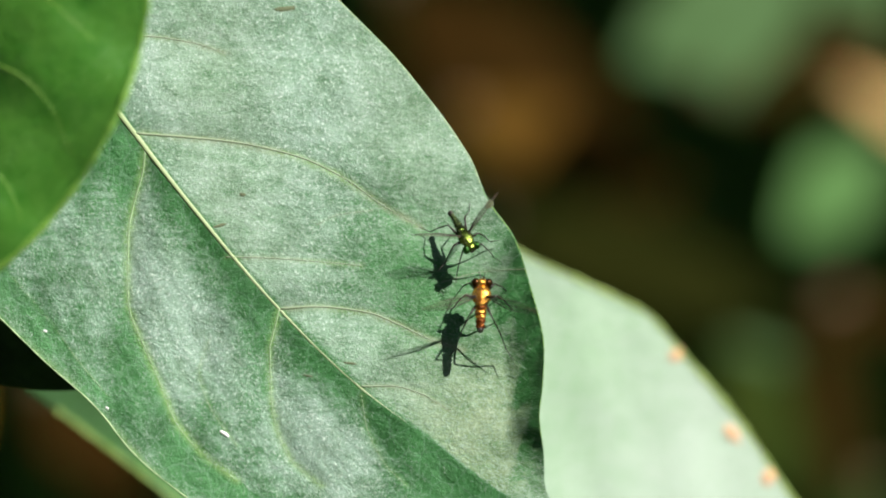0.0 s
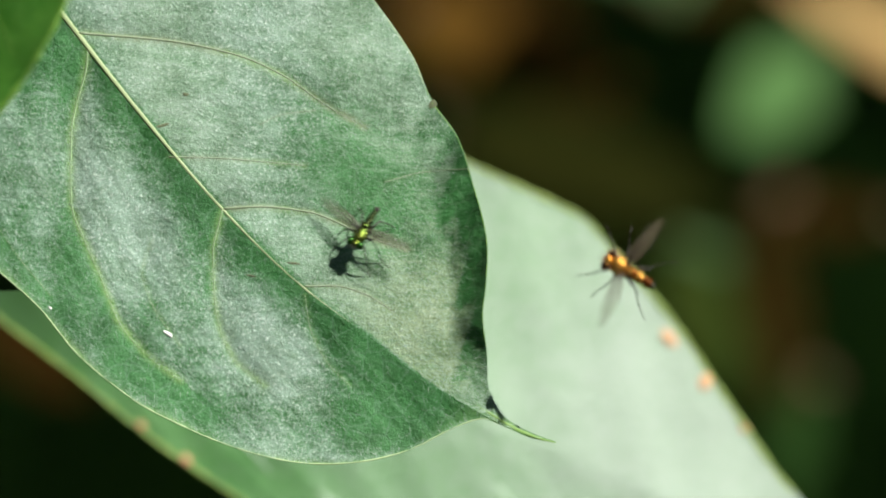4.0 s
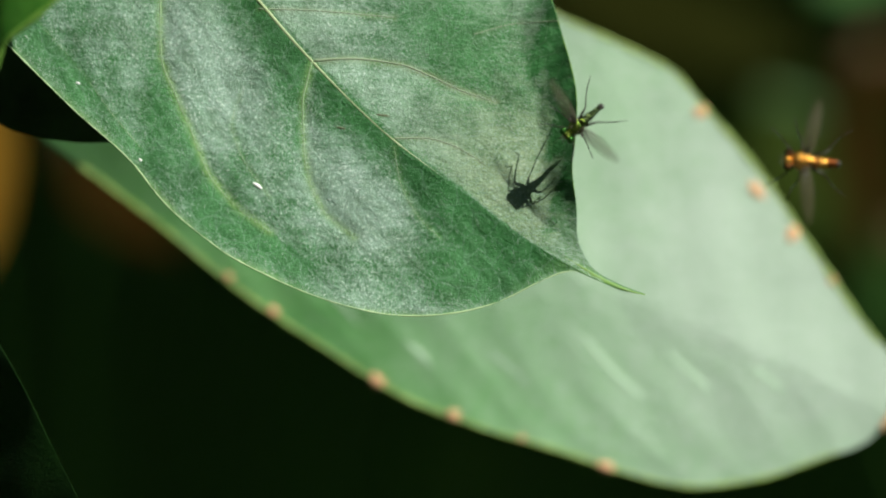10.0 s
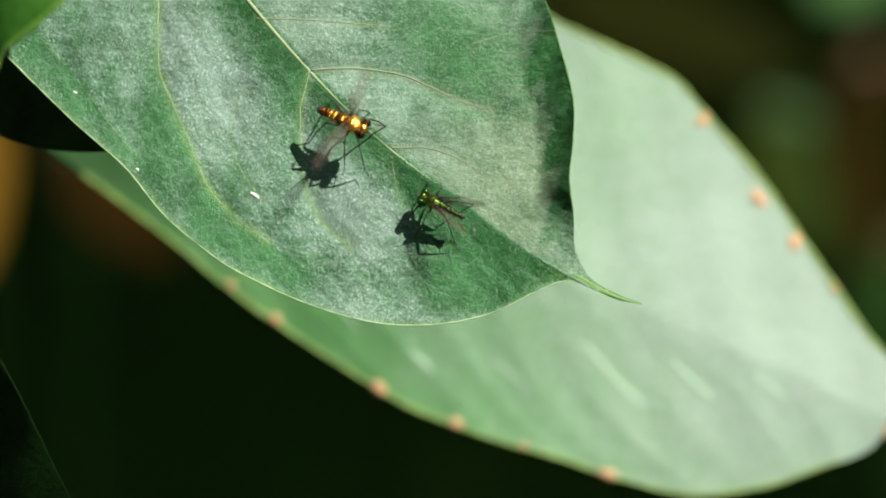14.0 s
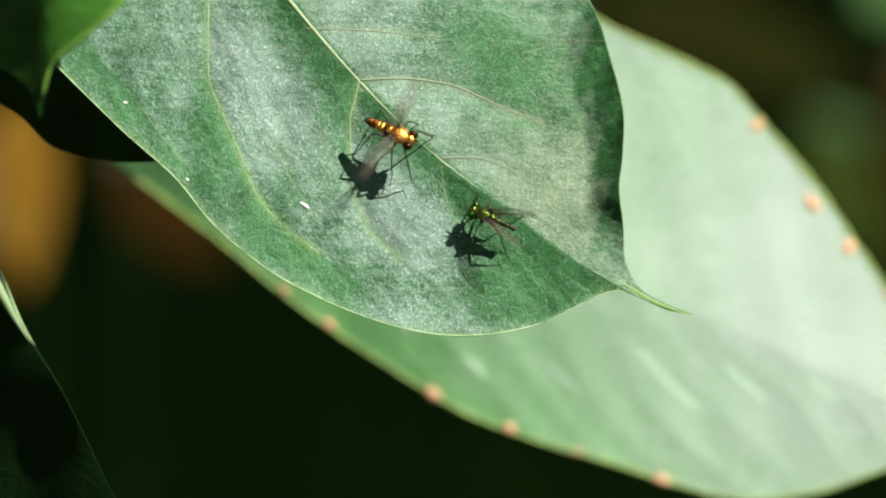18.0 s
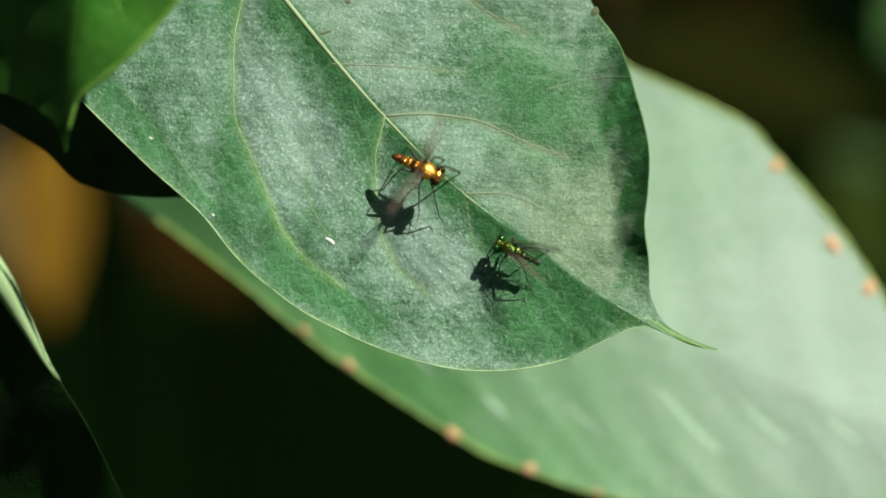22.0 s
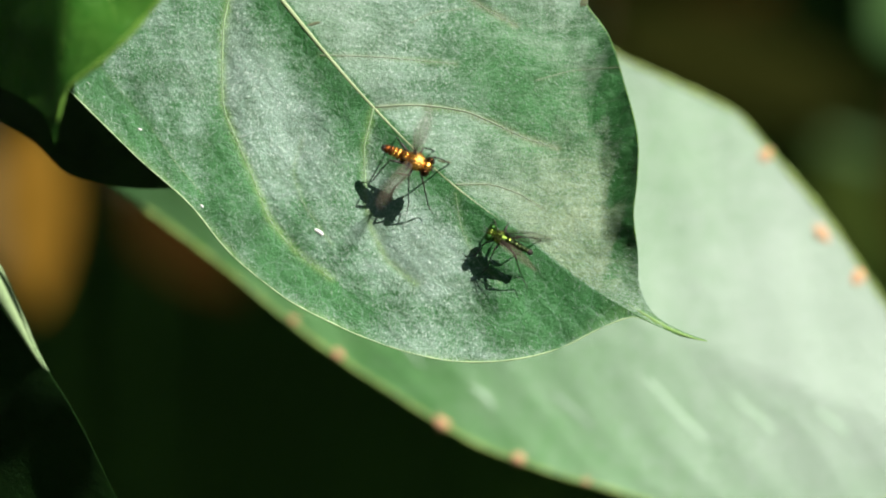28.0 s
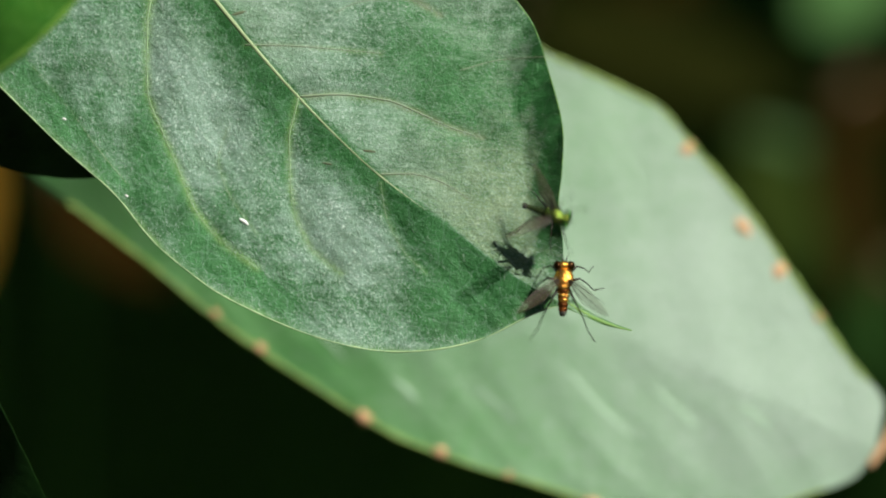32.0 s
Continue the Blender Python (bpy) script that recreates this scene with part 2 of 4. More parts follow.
class Blade:
    """A leaf blade: an axis from base to tip, two margin profiles and a midrib over it, and a height field over (along, across)."""

    def __init__(self, base, tip, midrib, right, left, relief, c=0.0, scale=1.0):
        self.base, self.relief, self.c, self.grooves = np.array(base, float), relief, c, []
        d = np.array(tip, float) - self.base
        self.long = np.hypot(*d)
        self.d = d / self.long
        self.n = np.array((self.d[1], -self.d[0]))
        self.mid, self.right, self.left = (self.profile(p, base, tip) for p in (midrib, right, left))

    def profile(self, points, base, tip):
        rel = [np.array(p, float) - self.base for p in (base, *points, tip)]
        rows = sorted((float(r @ self.d), float(r @ self.n)) for r in rel)
        xs, ys = [], []
        for a, b in rows:
            if not xs or a > xs[-1] + 1:
                xs.append(a)
                ys.append(b)
        return xs, ys

    def ends(self, a):
        return smooth_curve(*self.left, a), smooth_curve(*self.mid, a), smooth_curve(*self.right, a)

    def height(self, a, s):
        """Millimetres at along a, across s (layout units)."""
        lo, mid, hi = self.ends(a)
        side = np.where(s > mid, 1, -1)
        room = np.where(side > 0, hi - s, s - lo) / 20
        z = self.c + self.relief(a / 20, (s - mid) / 20, room)
        for points, depth, width in self.grooves:
            near = np.full(np.shape(a), 1e9)
            for p, q in zip(points[:-1], points[1:]):
                e = q - p
                u = np.clip(((a - p[0]) * e[0] + (s - p[1]) * e[1]) / (e @ e), 0, 1)
                near = np.minimum(near, (a - p[0] - u * e[0]) ** 2 + (s - p[1] - u * e[1]) ** 2)
            z = z - depth * np.exp(-near / width**2)
        return z

    def groove(self, points, depth, width):
        """The blade is puckered along a vein."""
        rel = np.array(points, float) - self.base
        self.grooves.append((np.stack((rel @ self.d, rel @ self.n), 1), depth, width))

    def at(self, x, y, lift=0.0):
        """The point of the surface over layout place x, y."""
        r = np.array((x, y), float) - self.base
        a, s = r @ self.d, r @ self.n
        return lay(x, y, float(self.height(a, s)) + lift)

    def mesh(self, rows=150, cols=44, thick=0.28):
        us = (1 - np.cos(np.linspace(0, math.pi, rows))) / 2
        a = (0.2 * us + 0.8 * np.linspace(0, 1, rows)) * self.long
        lo, mid, hi = self.ends(a)
        v = np.concatenate((-np.linspace(1, 0, cols, endpoint=False) ** 0.85, [0], np.linspace(0, 1, cols + 1)[1:] ** 0.85))
        s = np.where(v[None, :] < 0, mid[:, None] + v[None, :] * (mid - lo)[:, None], mid[:, None] + v[None, :] * (hi - mid)[:, None])
        aa = np.repeat(a[:, None], s.shape[1], 1)
        self.grid = aa, s
        z = self.height(aa, s)
        x = self.base[0] + aa * self.d[0] + s * self.n[0]
        y = self.base[1] + aa * self.d[1] + s * self.n[1]
        verts = []
        for low in (0, thick):
            k = 1 - (z - low) / 1000 / FOCUS
            verts.append(np.stack(((x - 784) / 20000 * k, (441 - y) / 20000 * k, (z - low) / 1000), -1).reshape(-1, 3))
        R, C = s.shape
        i = np.arange(R * C).reshape(R, C)
        top = np.stack((i[:-1, :-1], i[1:, :-1], i[1:, 1:], i[:-1, 1:]), -1).reshape(-1, 4)
        N = R * C
        faces = [tuple(f) for f in top] + [tuple(f[::-1] + N) for f in top]
        rim = list(i[:, 0]) + list(i[-1, 1:]) + list(i[::-1, -1])[1:] + list(i[0, ::-1])[1:-1]
        for p, q in zip(rim, rim[1:] + rim[:1]):
            faces.append((q, p, p + N, q + N))
        return np.concatenate(verts), faces

    def strip(self, points, r0, r1, lift=0.05, steps=40, flat=0.7, ease=1.0, swell=False):
        """A raised rib over the surface along layout points."""
        p = np.array(points, float)
        t = np.concatenate(([0], np.cumsum(np.hypot(*np.diff(p, axis=0).T))))
        f = np.linspace(0, t[-1], steps)
        xs, ys = smooth_curve(t, p[:, 0], f), smooth_curve(t, p[:, 1], f)
        pts = [self.at(a, b, lift) for a, b in zip(xs, ys)]
        return tube(pts, [(r0 + (r1 - r0) * (k / (steps - 1)) ** ease) * (math.sin(math.pi * (k + 0.5) / steps) ** 0.5 if swell else 1) / 1000 for k in range(steps)], 6, flat)

    def margin(self, side, a0, a1, r=0.09, steps=130):
        a = np.linspace(a0, a1, steps) * self.long
        lo, mid, hi = self.ends(a)
        s = hi - 1.5 if side > 0 else lo + 1.5
        pts = []
        for p, q in zip(a, s):
            x, y = self.base + p * self.d + q * self.n
            pts.append(lay(x, y, float(self.height(p, q)) - 0.02))
        return tube(pts, [r / 1000 * (0.8 + 0.35 * math.sin(k * 1.7) * math.sin(k * 0.6) + 0.15 * math.sin(k * 0.23)) for k in range(steps)], 5)


def wave(a, b, s, seed=0.0):
    """Soft irregular swell."""
    return np.sin(a * 0.31 + seed) * np.sin(b * 0.37 + 1.3 * seed) * s + np.sin(a * 0.83 + b * 0.6 + seed) * s * 0.35


def bell(x, c, w):
    return np.exp(-(((x - c) / w) ** 2))


def front_relief(a, s, room):
    right = -0.17 * s
    left = -0.75 * (1 - np.exp(np.minimum(s, 0) / 2.6)) + 0.0035 * s * s
    quilt = np.sin(0.62 * (a - 0.75 * np.abs(s)) + 1.0) * np.minimum(1, np.abs(s) / 5) * np.where(s > 0, 0.10, 0.20)
    z = np.where(s > 0, right, left) + quilt + wave(a, s, 0.16, 0.7) * np.minimum(1, np.abs(s) / 3)
    pucker = 0.06 * np.sin(1.6 * (a + 1.1 * s)) * np.sin(0.9 * (a - s)) + 0.022 * np.sin(4.1 * (a + 0.7 * s) + 1.0) * np.sin(3.3 * (a - 1.2 * s))
    z = z + np.where(s > 0, 0.45, 1.0) * pucker * np.minimum(1, np.abs(s) / 2)
    curl = (0.94 * bell(a, 66.5, 5.2) + 0.68 * bell(a, 58.5, 5.5)) * np.clip((s - 1.5) / 5, 0, 1)
    crease = (0.24 * np.sin(a * 1.9 + s * 0.8) + 0.10 * np.sin(a * 4.3 - s * 2.1)) * bell(a, 60, 9) * np.maximum(0, 1 - room / 5)
    return z + np.where(s > 0, curl * np.maximum(0, 4.8 - room) ** 2 / (np.maximum(0, 4.8 - room) + 2.0) + crease, 0.018 * np.maximum(0, 3 - room) ** 2)


def rear_relief(a, s, room):
    z = np.where(s > 0, -0.12 * s + 0.001 * s * s, (0.02 + 0.26 * np.clip((62 - a) / 30, 0, 1) + 0.42 * np.clip((26 - a) / 12, 0, 1)) * s) + wave(a, s, 0.12, 2.1) - 0.0016 * np.maximum(0, 45 - a) ** 2
    ridge = np.abs(np.sin(0.36 * (a - 1.9 * np.abs(s)) + 0.6 + 0.5 * np.sin(a * 0.21) + 0.4 * np.sin(s * 0.5))) ** 0.8
    return z - np.where(s > 0, 0.02, 0.11) * ridge * np.minimum(1, np.abs(s) / 4)


def over_relief(a, s, room):
    return 1.08 * s - 0.60 * np.sqrt(s * s + 0.6) - np.where(s > 0, 0.006, -0.01) * s * s + wave(a, s, 0.7, 4.0) + 0.10 * np.sin(0.9 * (a - 0.8 * s)) * np.sin(0.35 * s)


def turned_away_relief(a, s, room):
    """Falls away steeply behind the margin, which turns the face from the sun."""
    return 0.95 * s - 8 - 0.08 * np.exp(-room / 0.5) + wave(a, s, 0.3, 3.0)


def gentle_relief(a, s, room):
    return -0.10 * np.abs(s) + wave(a, s, 0.3, 1.0)


# ---- ground ----
grid, cells = [], []
for j in range(41):
    for i in range(41):
        gx, gy = (i - 20) / 20, (j - 20) / 20
        px, py = math.copysign(abs(gx) ** 3 * 300, gx), 1.6 + math.copysign(abs(gy) ** 3 * 300, gy)
        grid.append((px, py, 0.03 * noise.noise((px * 3, py * 3, 0.0)) if abs(px) < 6 and abs(py) < 8 else 0.0))
        if i and j:
            k = j * 41 + i
            cells.append((k - 42, k - 41, k, k - 1))
tagged(part("ground", (grid, cells), SOIL), "dark green-tinted soil in deep shade", "ground", kind="structure")

# ---- the shrub in focus ----
SHRUB_AT = Vector((-0.085, BASE.translation.y - 0.01, 0.0))
shrub = new("leafy_shrub")
shrub.location = SHRUB_AT
tagged(shrub, "leafy shrub with large downy green leaves in sunlight", "shrub")
LAYOUT = Matrix.Translation(-SHRUB_AT) @ BASE

front = Blade((-40, -180), (1085, 960),
    [(140, 105), (214, 205), (355, 385), (495, 548), (640, 688), (760, 778), (850, 848), (950, 908), (1000, 935)],
    [(150, -330), (380, -240), (520, -90), (600, 0), (680, 80), (760, 175), (830, 275), (868, 360), (905, 410), (940, 510), (962, 600),
     (961, 680), (955, 735), (962, 800), (968, 873), (992, 914), (1032, 939)],
    [(-150, -60), (-250, 100), (-200, 310), (-130, 430), (-54, 510), (66, 629), (166, 719), (236, 804), (326, 879), (426, 934), (526, 974),
     (626, 997), (726, 997), (826, 974), (906, 934), (955, 919), (1000, 936), (1040, 953)],
    front_relief)
FRONT_VEINS = (
        ([(240, 236), (400, 250), (520, 275), (600, 310), (680, 365), (745, 402)], 0.16),
        ([(150, 60), (270, 65), (340, 76), (400, 95)], 0.12),
        ([(400, 455), (480, 457), (560, 463), (640, 470)], 0.09),
        ([(497, 547), (560, 543), (650, 553), (700, 572), (760, 600), (820, 620)], 0.15),
        ([(640, 684), (690, 683), (740, 695), (800, 730)], 0.10),
        ([(560, 398), (600, 380), (660, 372)], 0.04),
        ([(780, 500), (850, 482), (930, 476)], 0.04),
        ([(258, 262), (254, 300), (240, 350), (228, 410), (226, 480), (228, 540), (250, 600), (280, 670), (310, 745), (360, 805), (420, 850)], 0.17),
        ([(495, 547), (488, 575), (478, 620), (480, 700), (490, 760), (515, 815), (570, 860)], 0.15),
        ([(-20, 440), (30, 500), (90, 570), (140, 640), (190, 700)], 0.02),
        ([(370, 600), (352, 660), (372, 720), (420, 790)], 0.06),
        ([(640, 700), (650, 760), (680, 820), (720, 860)], 0.06))
for path, thick in FRONT_VEINS:
    front.groove(path, 0.35 * thick + 0.02, 11)
    front.groove(path, 1.4 * thick, 32)
front_leaf = part("leaf", front.mesh(260, 72), FRONT_LEAF, shrub, "downy green leaf with a pale midrib and a drip tip", LAYOUT)


def felt_and_light_of(a, s, room):
    """Thickness of the felt of hairs, 0 to 1, with sheen of the lit half and panels and shade of the fold painted in,
    over the front leaf (millimetres along, across from the midrib, in from the margin).
    """
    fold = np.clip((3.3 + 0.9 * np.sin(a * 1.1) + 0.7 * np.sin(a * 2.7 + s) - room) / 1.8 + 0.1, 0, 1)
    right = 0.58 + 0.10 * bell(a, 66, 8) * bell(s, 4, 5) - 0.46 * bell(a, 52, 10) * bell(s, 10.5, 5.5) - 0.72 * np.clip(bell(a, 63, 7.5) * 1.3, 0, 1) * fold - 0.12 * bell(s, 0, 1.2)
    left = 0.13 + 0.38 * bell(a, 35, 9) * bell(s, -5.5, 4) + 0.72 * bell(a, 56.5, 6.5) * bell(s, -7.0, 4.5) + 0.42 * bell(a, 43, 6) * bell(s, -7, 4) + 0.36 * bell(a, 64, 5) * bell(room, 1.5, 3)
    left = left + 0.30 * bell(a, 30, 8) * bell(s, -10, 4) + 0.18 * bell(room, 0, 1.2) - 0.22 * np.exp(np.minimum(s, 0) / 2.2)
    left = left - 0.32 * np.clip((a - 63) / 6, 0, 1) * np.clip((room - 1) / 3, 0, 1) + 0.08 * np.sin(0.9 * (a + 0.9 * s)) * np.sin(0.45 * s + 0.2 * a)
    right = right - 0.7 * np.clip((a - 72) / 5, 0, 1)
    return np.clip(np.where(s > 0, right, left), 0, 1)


def felt_and_light_at(blade, a, s):
    """The felt with relief light painted in: paler on the tip side of each side vein, darker on the other side of it.
    """
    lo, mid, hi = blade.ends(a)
    felt = felt_and_light_of(a / 20, (s - mid) / 20, np.where(s > mid, hi - s, s - lo) / 20)
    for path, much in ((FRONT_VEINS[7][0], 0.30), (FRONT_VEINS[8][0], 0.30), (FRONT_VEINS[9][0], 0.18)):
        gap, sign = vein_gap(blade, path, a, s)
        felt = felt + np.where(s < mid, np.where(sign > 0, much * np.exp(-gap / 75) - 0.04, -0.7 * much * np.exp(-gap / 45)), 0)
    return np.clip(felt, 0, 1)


def vein_gap(blade, path, a, s):
    """Distance to a vein over the blade, and the side of it."""
    rel = np.array(path, float) - blade.base
    line = np.stack((rel @ blade.d, rel @ blade.n), 1)
    gap, sign = np.full(np.shape(a), 1e9), np.ones(np.shape(a))
    for p, q in zip(line[:-1], line[1:]):
        e = q - p
        u = np.clip(((a - p[0]) * e[0] + (s - p[1]) * e[1]) / (e @ e), 0, 1)
        d = np.hypot(a - p[0] - u * e[0], s - p[1] - u * e[1])
        turn = e[0] * (s - p[1]) - e[1] * (a - p[0])
        sign = np.where(d < gap, turn, sign)
        gap = np.minimum(gap, d)
    return gap, sign


def tan_of(a, s, room):
    """Hue of the felt, bluish 0 to tan 1."""
    tip = 1 - np.clip((a - 70) / 4, 0, 1)
    return tip * np.clip(np.where(s > 0, 0.20 + 0.75 * bell(a, 67, 12) + 0.12 * np.sin(a * 0.2 + s * 0.3), 0.05 + 0.5 * np.clip((24 - a) / 10, 0, 1)), 0, 1)


def tan_at(blade, a, s):
    lo, mid, hi = blade.ends(a)
    return tan_of(a / 20, (s - mid) / 20, 0)


tan = front_leaf.data.attributes.new("tan", "FLOAT", "POINT")
tan.data.foreach_set("value", np.tile(tan_at(front, *front.grid).reshape(-1), 2).astype(np.float32))
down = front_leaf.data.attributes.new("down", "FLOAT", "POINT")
down.data.foreach_set("value", np.tile(felt_and_light_at(front, *front.grid).reshape(-1), 2).astype(np.float32))
bands = np.zeros(np.shape(front.grid[0]))
for path, thick in FRONT_VEINS:
    bands = np.maximum(bands, 5.2 * thick * np.exp(-((vein_gap(front, path, *front.grid)[0] / (26 * thick + 2.5)) ** 2)))
bands = np.maximum(bands, 0.55 * np.clip((front.grid[0] / 20 - 71) / 5, 0, 1))
rim_low, rim_mid, rim_high = front.ends(front.grid[0])
bands = np.maximum(bands, 0.6 * np.exp(-(((front.grid[1] - rim_low) / 9) ** 2)) * (0.6 + 0.4 * np.sin(front.grid[0] * 0.03)))
vein_tone = front_leaf.data.attributes.new("vein", "FLOAT", "POINT")
vein_tone.data.foreach_set("value", np.tile(np.clip(bands, 0, 0.75).reshape(-1), 2).astype(np.float32))
part("midrib", front.strip([(140, 105), (214, 205), (355, 385), (495, 548), (640, 688), (760, 778), (850, 848), (950, 908)], 0.34, 0.045, -0.06, 90, ease=0.6), MIDRIB, front_leaf, "pale cream midrib")
for path, thick in FRONT_VEINS:
    outer = path[1][1] - path[0][1] > 20
    part("vein", front.strip(path, thick * (0.62 if outer else 0.78), 0.03, -0.01 if outer else 0.02), VEIN if outer else TAN_VEIN, front_leaf)
tip_line = [(940, 893), (958, 904), (976, 915), (995, 927), (1015, 938), (1038, 948), (1062, 956), (1085, 961)]
part("drip_tip", tube([front.at(x, y, 0.0) for x, y in tip_line], [r / 1000 for r in (0.02, 0.07, 0.12, 0.15, 0.15, 0.13, 0.09, 0.04)], 8, 0.3), TIP, front_leaf, "thin green drip tip of the leaf")
part("left_margin", front.margin(-1, 0.12, 0.93, 0.085), RIM, front_leaf, "thin pale leaf margin")
part("right_margin", front.margin(1, 0.12, 0.62, 0.06), RIM, front_leaf, "thin pale leaf margin")
part("right_margin", front.margin(1, 0.62, 0.87, 0.05, 60), EDGE, front_leaf, "thin green folded leaf margin")

rear = Blade((-140, 480), (1520, 1170),
    [(400, 640), (985, 930), (1300, 1060)],
    [(120, 430), (500, 350), (800, 380), (935, 460), (1025, 501), (1126, 550), (1196, 625), (1287, 730), (1377, 860), (1476, 1005), (1536, 1085)],
    [(-66, 596), (25, 680), (138, 765), (239, 842), (340, 926), (426, 990), (522, 1053), (605, 1106), (685, 1151), (805, 1196), (925, 1231),
     (1045, 1271), (1145, 1296), (1285, 1286), (1405, 1246), (1490, 1212)],
    rear_relief, -46)
rear_leaf = part("leaf", rear.mesh(150, 44), REAR_LEAF, shrub, "pale green leaf with a rust-spotted margin and a browned tip", LAYOUT)
wax_glare = rear_leaf.data.attributes.new("down", "FLOAT", "POINT")
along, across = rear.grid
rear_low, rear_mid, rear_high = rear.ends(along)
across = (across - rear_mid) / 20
# wax bloom with the blade's glare and the shade at its base painted in
wax_and_glare = np.clip(0.58 + 0.022 * across, 0.10, 0.66) + 0.40 * np.clip((along / 20 - 56) / 24, 0, 1) - 0.45 * np.clip((50 - along / 20) / 25, 0, 1) * (across < 2)
wax_and_glare = wax_and_glare - 0.07 + 0.32 * bell(along / 20, 76, 10) * bell(across, 6, 8) - 0.10 * bell(along / 20, 52, 10) * bell(across, 8, 8)
wax_glare.data.foreach_set("value", np.tile(np.clip(wax_and_glare, 0, 1).reshape(-1), 2).astype(np.float32))
part("midrib", rear.strip([(-100, 497), (400, 640), (985, 930), (1300, 1060), (1500, 1160)], 0.3, 0.12, -0.16, 60), REAR_VEIN, rear_leaf)

over = Blade((-420, -420), (-70, 612),
    [(-200, -240), (-90, -60), (-52, 120), (-48, 300), (-58, 460)],
    [(-100, -520), (120, -380), (240, -180), (264, -20), (250, 80), (215, 190), (150, 310), (80, 400), (10, 468), (-45, 512), (-62, 560)],
    [(-560, -200), (-560, 100), (-430, 330), (-280, 470), (-130, 530), (-85, 570)],
    over_relief, 19)
over_leaf = part("leaf", over.mesh(110, 30), DEEP_LEAF, shrub, "deep green leaf turned away from the sun", LAYOUT)
part("midrib", over.strip([(-400, -400), (-200, -240), (-90, -60), (-52, 120), (-48, 300), (-58, 460)], 0.3, 0.1, -0.12), EDGE, over_leaf)

low = Blade((-640, 700), (160, 1480),
    [(-200, 1160)], [(-420, 690), (-250, 745), (-174, 829), (-100, 989), (-44, 1079), (66, 1301), (130, 1420)],
    [(-560, 900), (-350, 1250), (-50, 1450)], turned_away_relief, 8)
low_leaf = part("leaf", low.mesh(80, 90, 0.02), DARK_LEAF, shrub, "leaf with shade in its dark colour and a pale strip for sun", LAYOUT)
# pale strip stands in for the band of sun along this edge
part("sunlit_strip", low.strip([(-265, 747), (-195, 828), (-145, 912), (-105, 986), (-84, 1018)], 1.6, 0.1, -0.12, 30), RIM, low_leaf, "pale strip in place of the sunlit leaf edge")

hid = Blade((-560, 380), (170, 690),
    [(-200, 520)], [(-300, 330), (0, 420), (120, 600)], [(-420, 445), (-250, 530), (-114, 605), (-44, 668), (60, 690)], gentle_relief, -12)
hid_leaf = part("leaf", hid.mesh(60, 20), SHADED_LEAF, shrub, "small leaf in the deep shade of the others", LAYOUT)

# Stem out of sight beside the leaves, and a stalk to each leaf.
stem_pts = [Vector((0.004 * math.sin(k * 0.9), 0.004 * math.cos(k * 1.3), -0.02 + 0.96 * k / 24)) for k in range(25)]
part("stem", tube(stem_pts, [0.007 - 0.004 * k / 24 for k in range(25)], 10), TWIG, shrub, "thin brown woody stem")
for blade in (front, rear, over, low, hid):
    foot = LAYOUT @ blade.at(*(blade.base + blade.d * 4))
    axis_z = min(0.93, max(0.5, foot.z - 0.015))
    a = Vector((0, 0, axis_z))
    pts = [a.lerp(foot, k / 8) + Vector((0, 0, 0.004 * math.sin(math.pi * k / 8))) for k in range(9)]
    part("leaf_stalk", tube(pts, [0.0012 - 0.0005 * k / 8 for k in range(9)], 7), VEIN, shrub)

# ---- fine down on the front leaf ----
def down_mesh(blade, count, seed, low=3.0, high=10.0, fat=1.0, least=0.02):
    rng = np.random.default_rng(seed)
    a = rng.uniform(0.14, 0.985, count) * blade.long
    lo, mid, hi = blade.ends(a)
    s = lo + (hi - lo) * rng.uniform(0.01, 0.99, count)
    keep = rng.uniform(0, 1, count) < least + 0.95 * felt_and_light_at(blade, a, s)
    a, s, mid = a[keep], s[keep], mid[keep]
    count = len(a)
    turn = np.where(s > mid, 0.5, -0.35) + rng.normal(0, 0.38, count)
    size = rng.uniform(low, high, count)
    da, ds = np.cos(turn) * size, np.sin(turn) * size
    w = rng.uniform(0.14, 0.26, count) * fat
    rise = rng.uniform(0.02, 0.05, count)

    def place(aa, ss, lift):
        z = blade.height(aa, ss) + lift
        k = 1 - z / 1000 / FOCUS
        x = blade.base[0] + aa * blade.d[0] + ss * blade.n[0]
        y = blade.base[1] + aa * blade.d[1] + ss * blade.n[1]
        return np.stack(((x - 784) / 20000 * k, (441 - y) / 20000 * k, z / 1000), -1)

    nx, ny = -np.sin(turn) * w, np.cos(turn) * w
    p = [place(a + nx, s + ny, 0.012), place(a - nx, s - ny, 0.012), place(a + da * 0.5 + nx, s + ds * 0.5 + ny, rise),
         place(a + da * 0.5 - nx, s + ds * 0.5 - ny, rise), place(a + da, s + ds, 0.015)]
    verts = np.stack(p, 1).reshape(-1, 3)
    i = np.arange(count)[:, None] * 5
    faces = [tuple(f) for q in ((0, 1, 3, 2), (2, 3, 4)) for f in (i + np.array([q])).tolist()]
    return verts, faces


tagged(part("leaf_down", down_mesh(front, 80000, 5), DOWN, front_leaf, "fine silvery down"), kind="stuff")
tagged(part("leaf_down", down_mesh(front, 3000, 9, 5.0, 13.0, 1.35, 0.15), LONG_DOWN, front_leaf, "longer pale hairs"), kind="stuff")

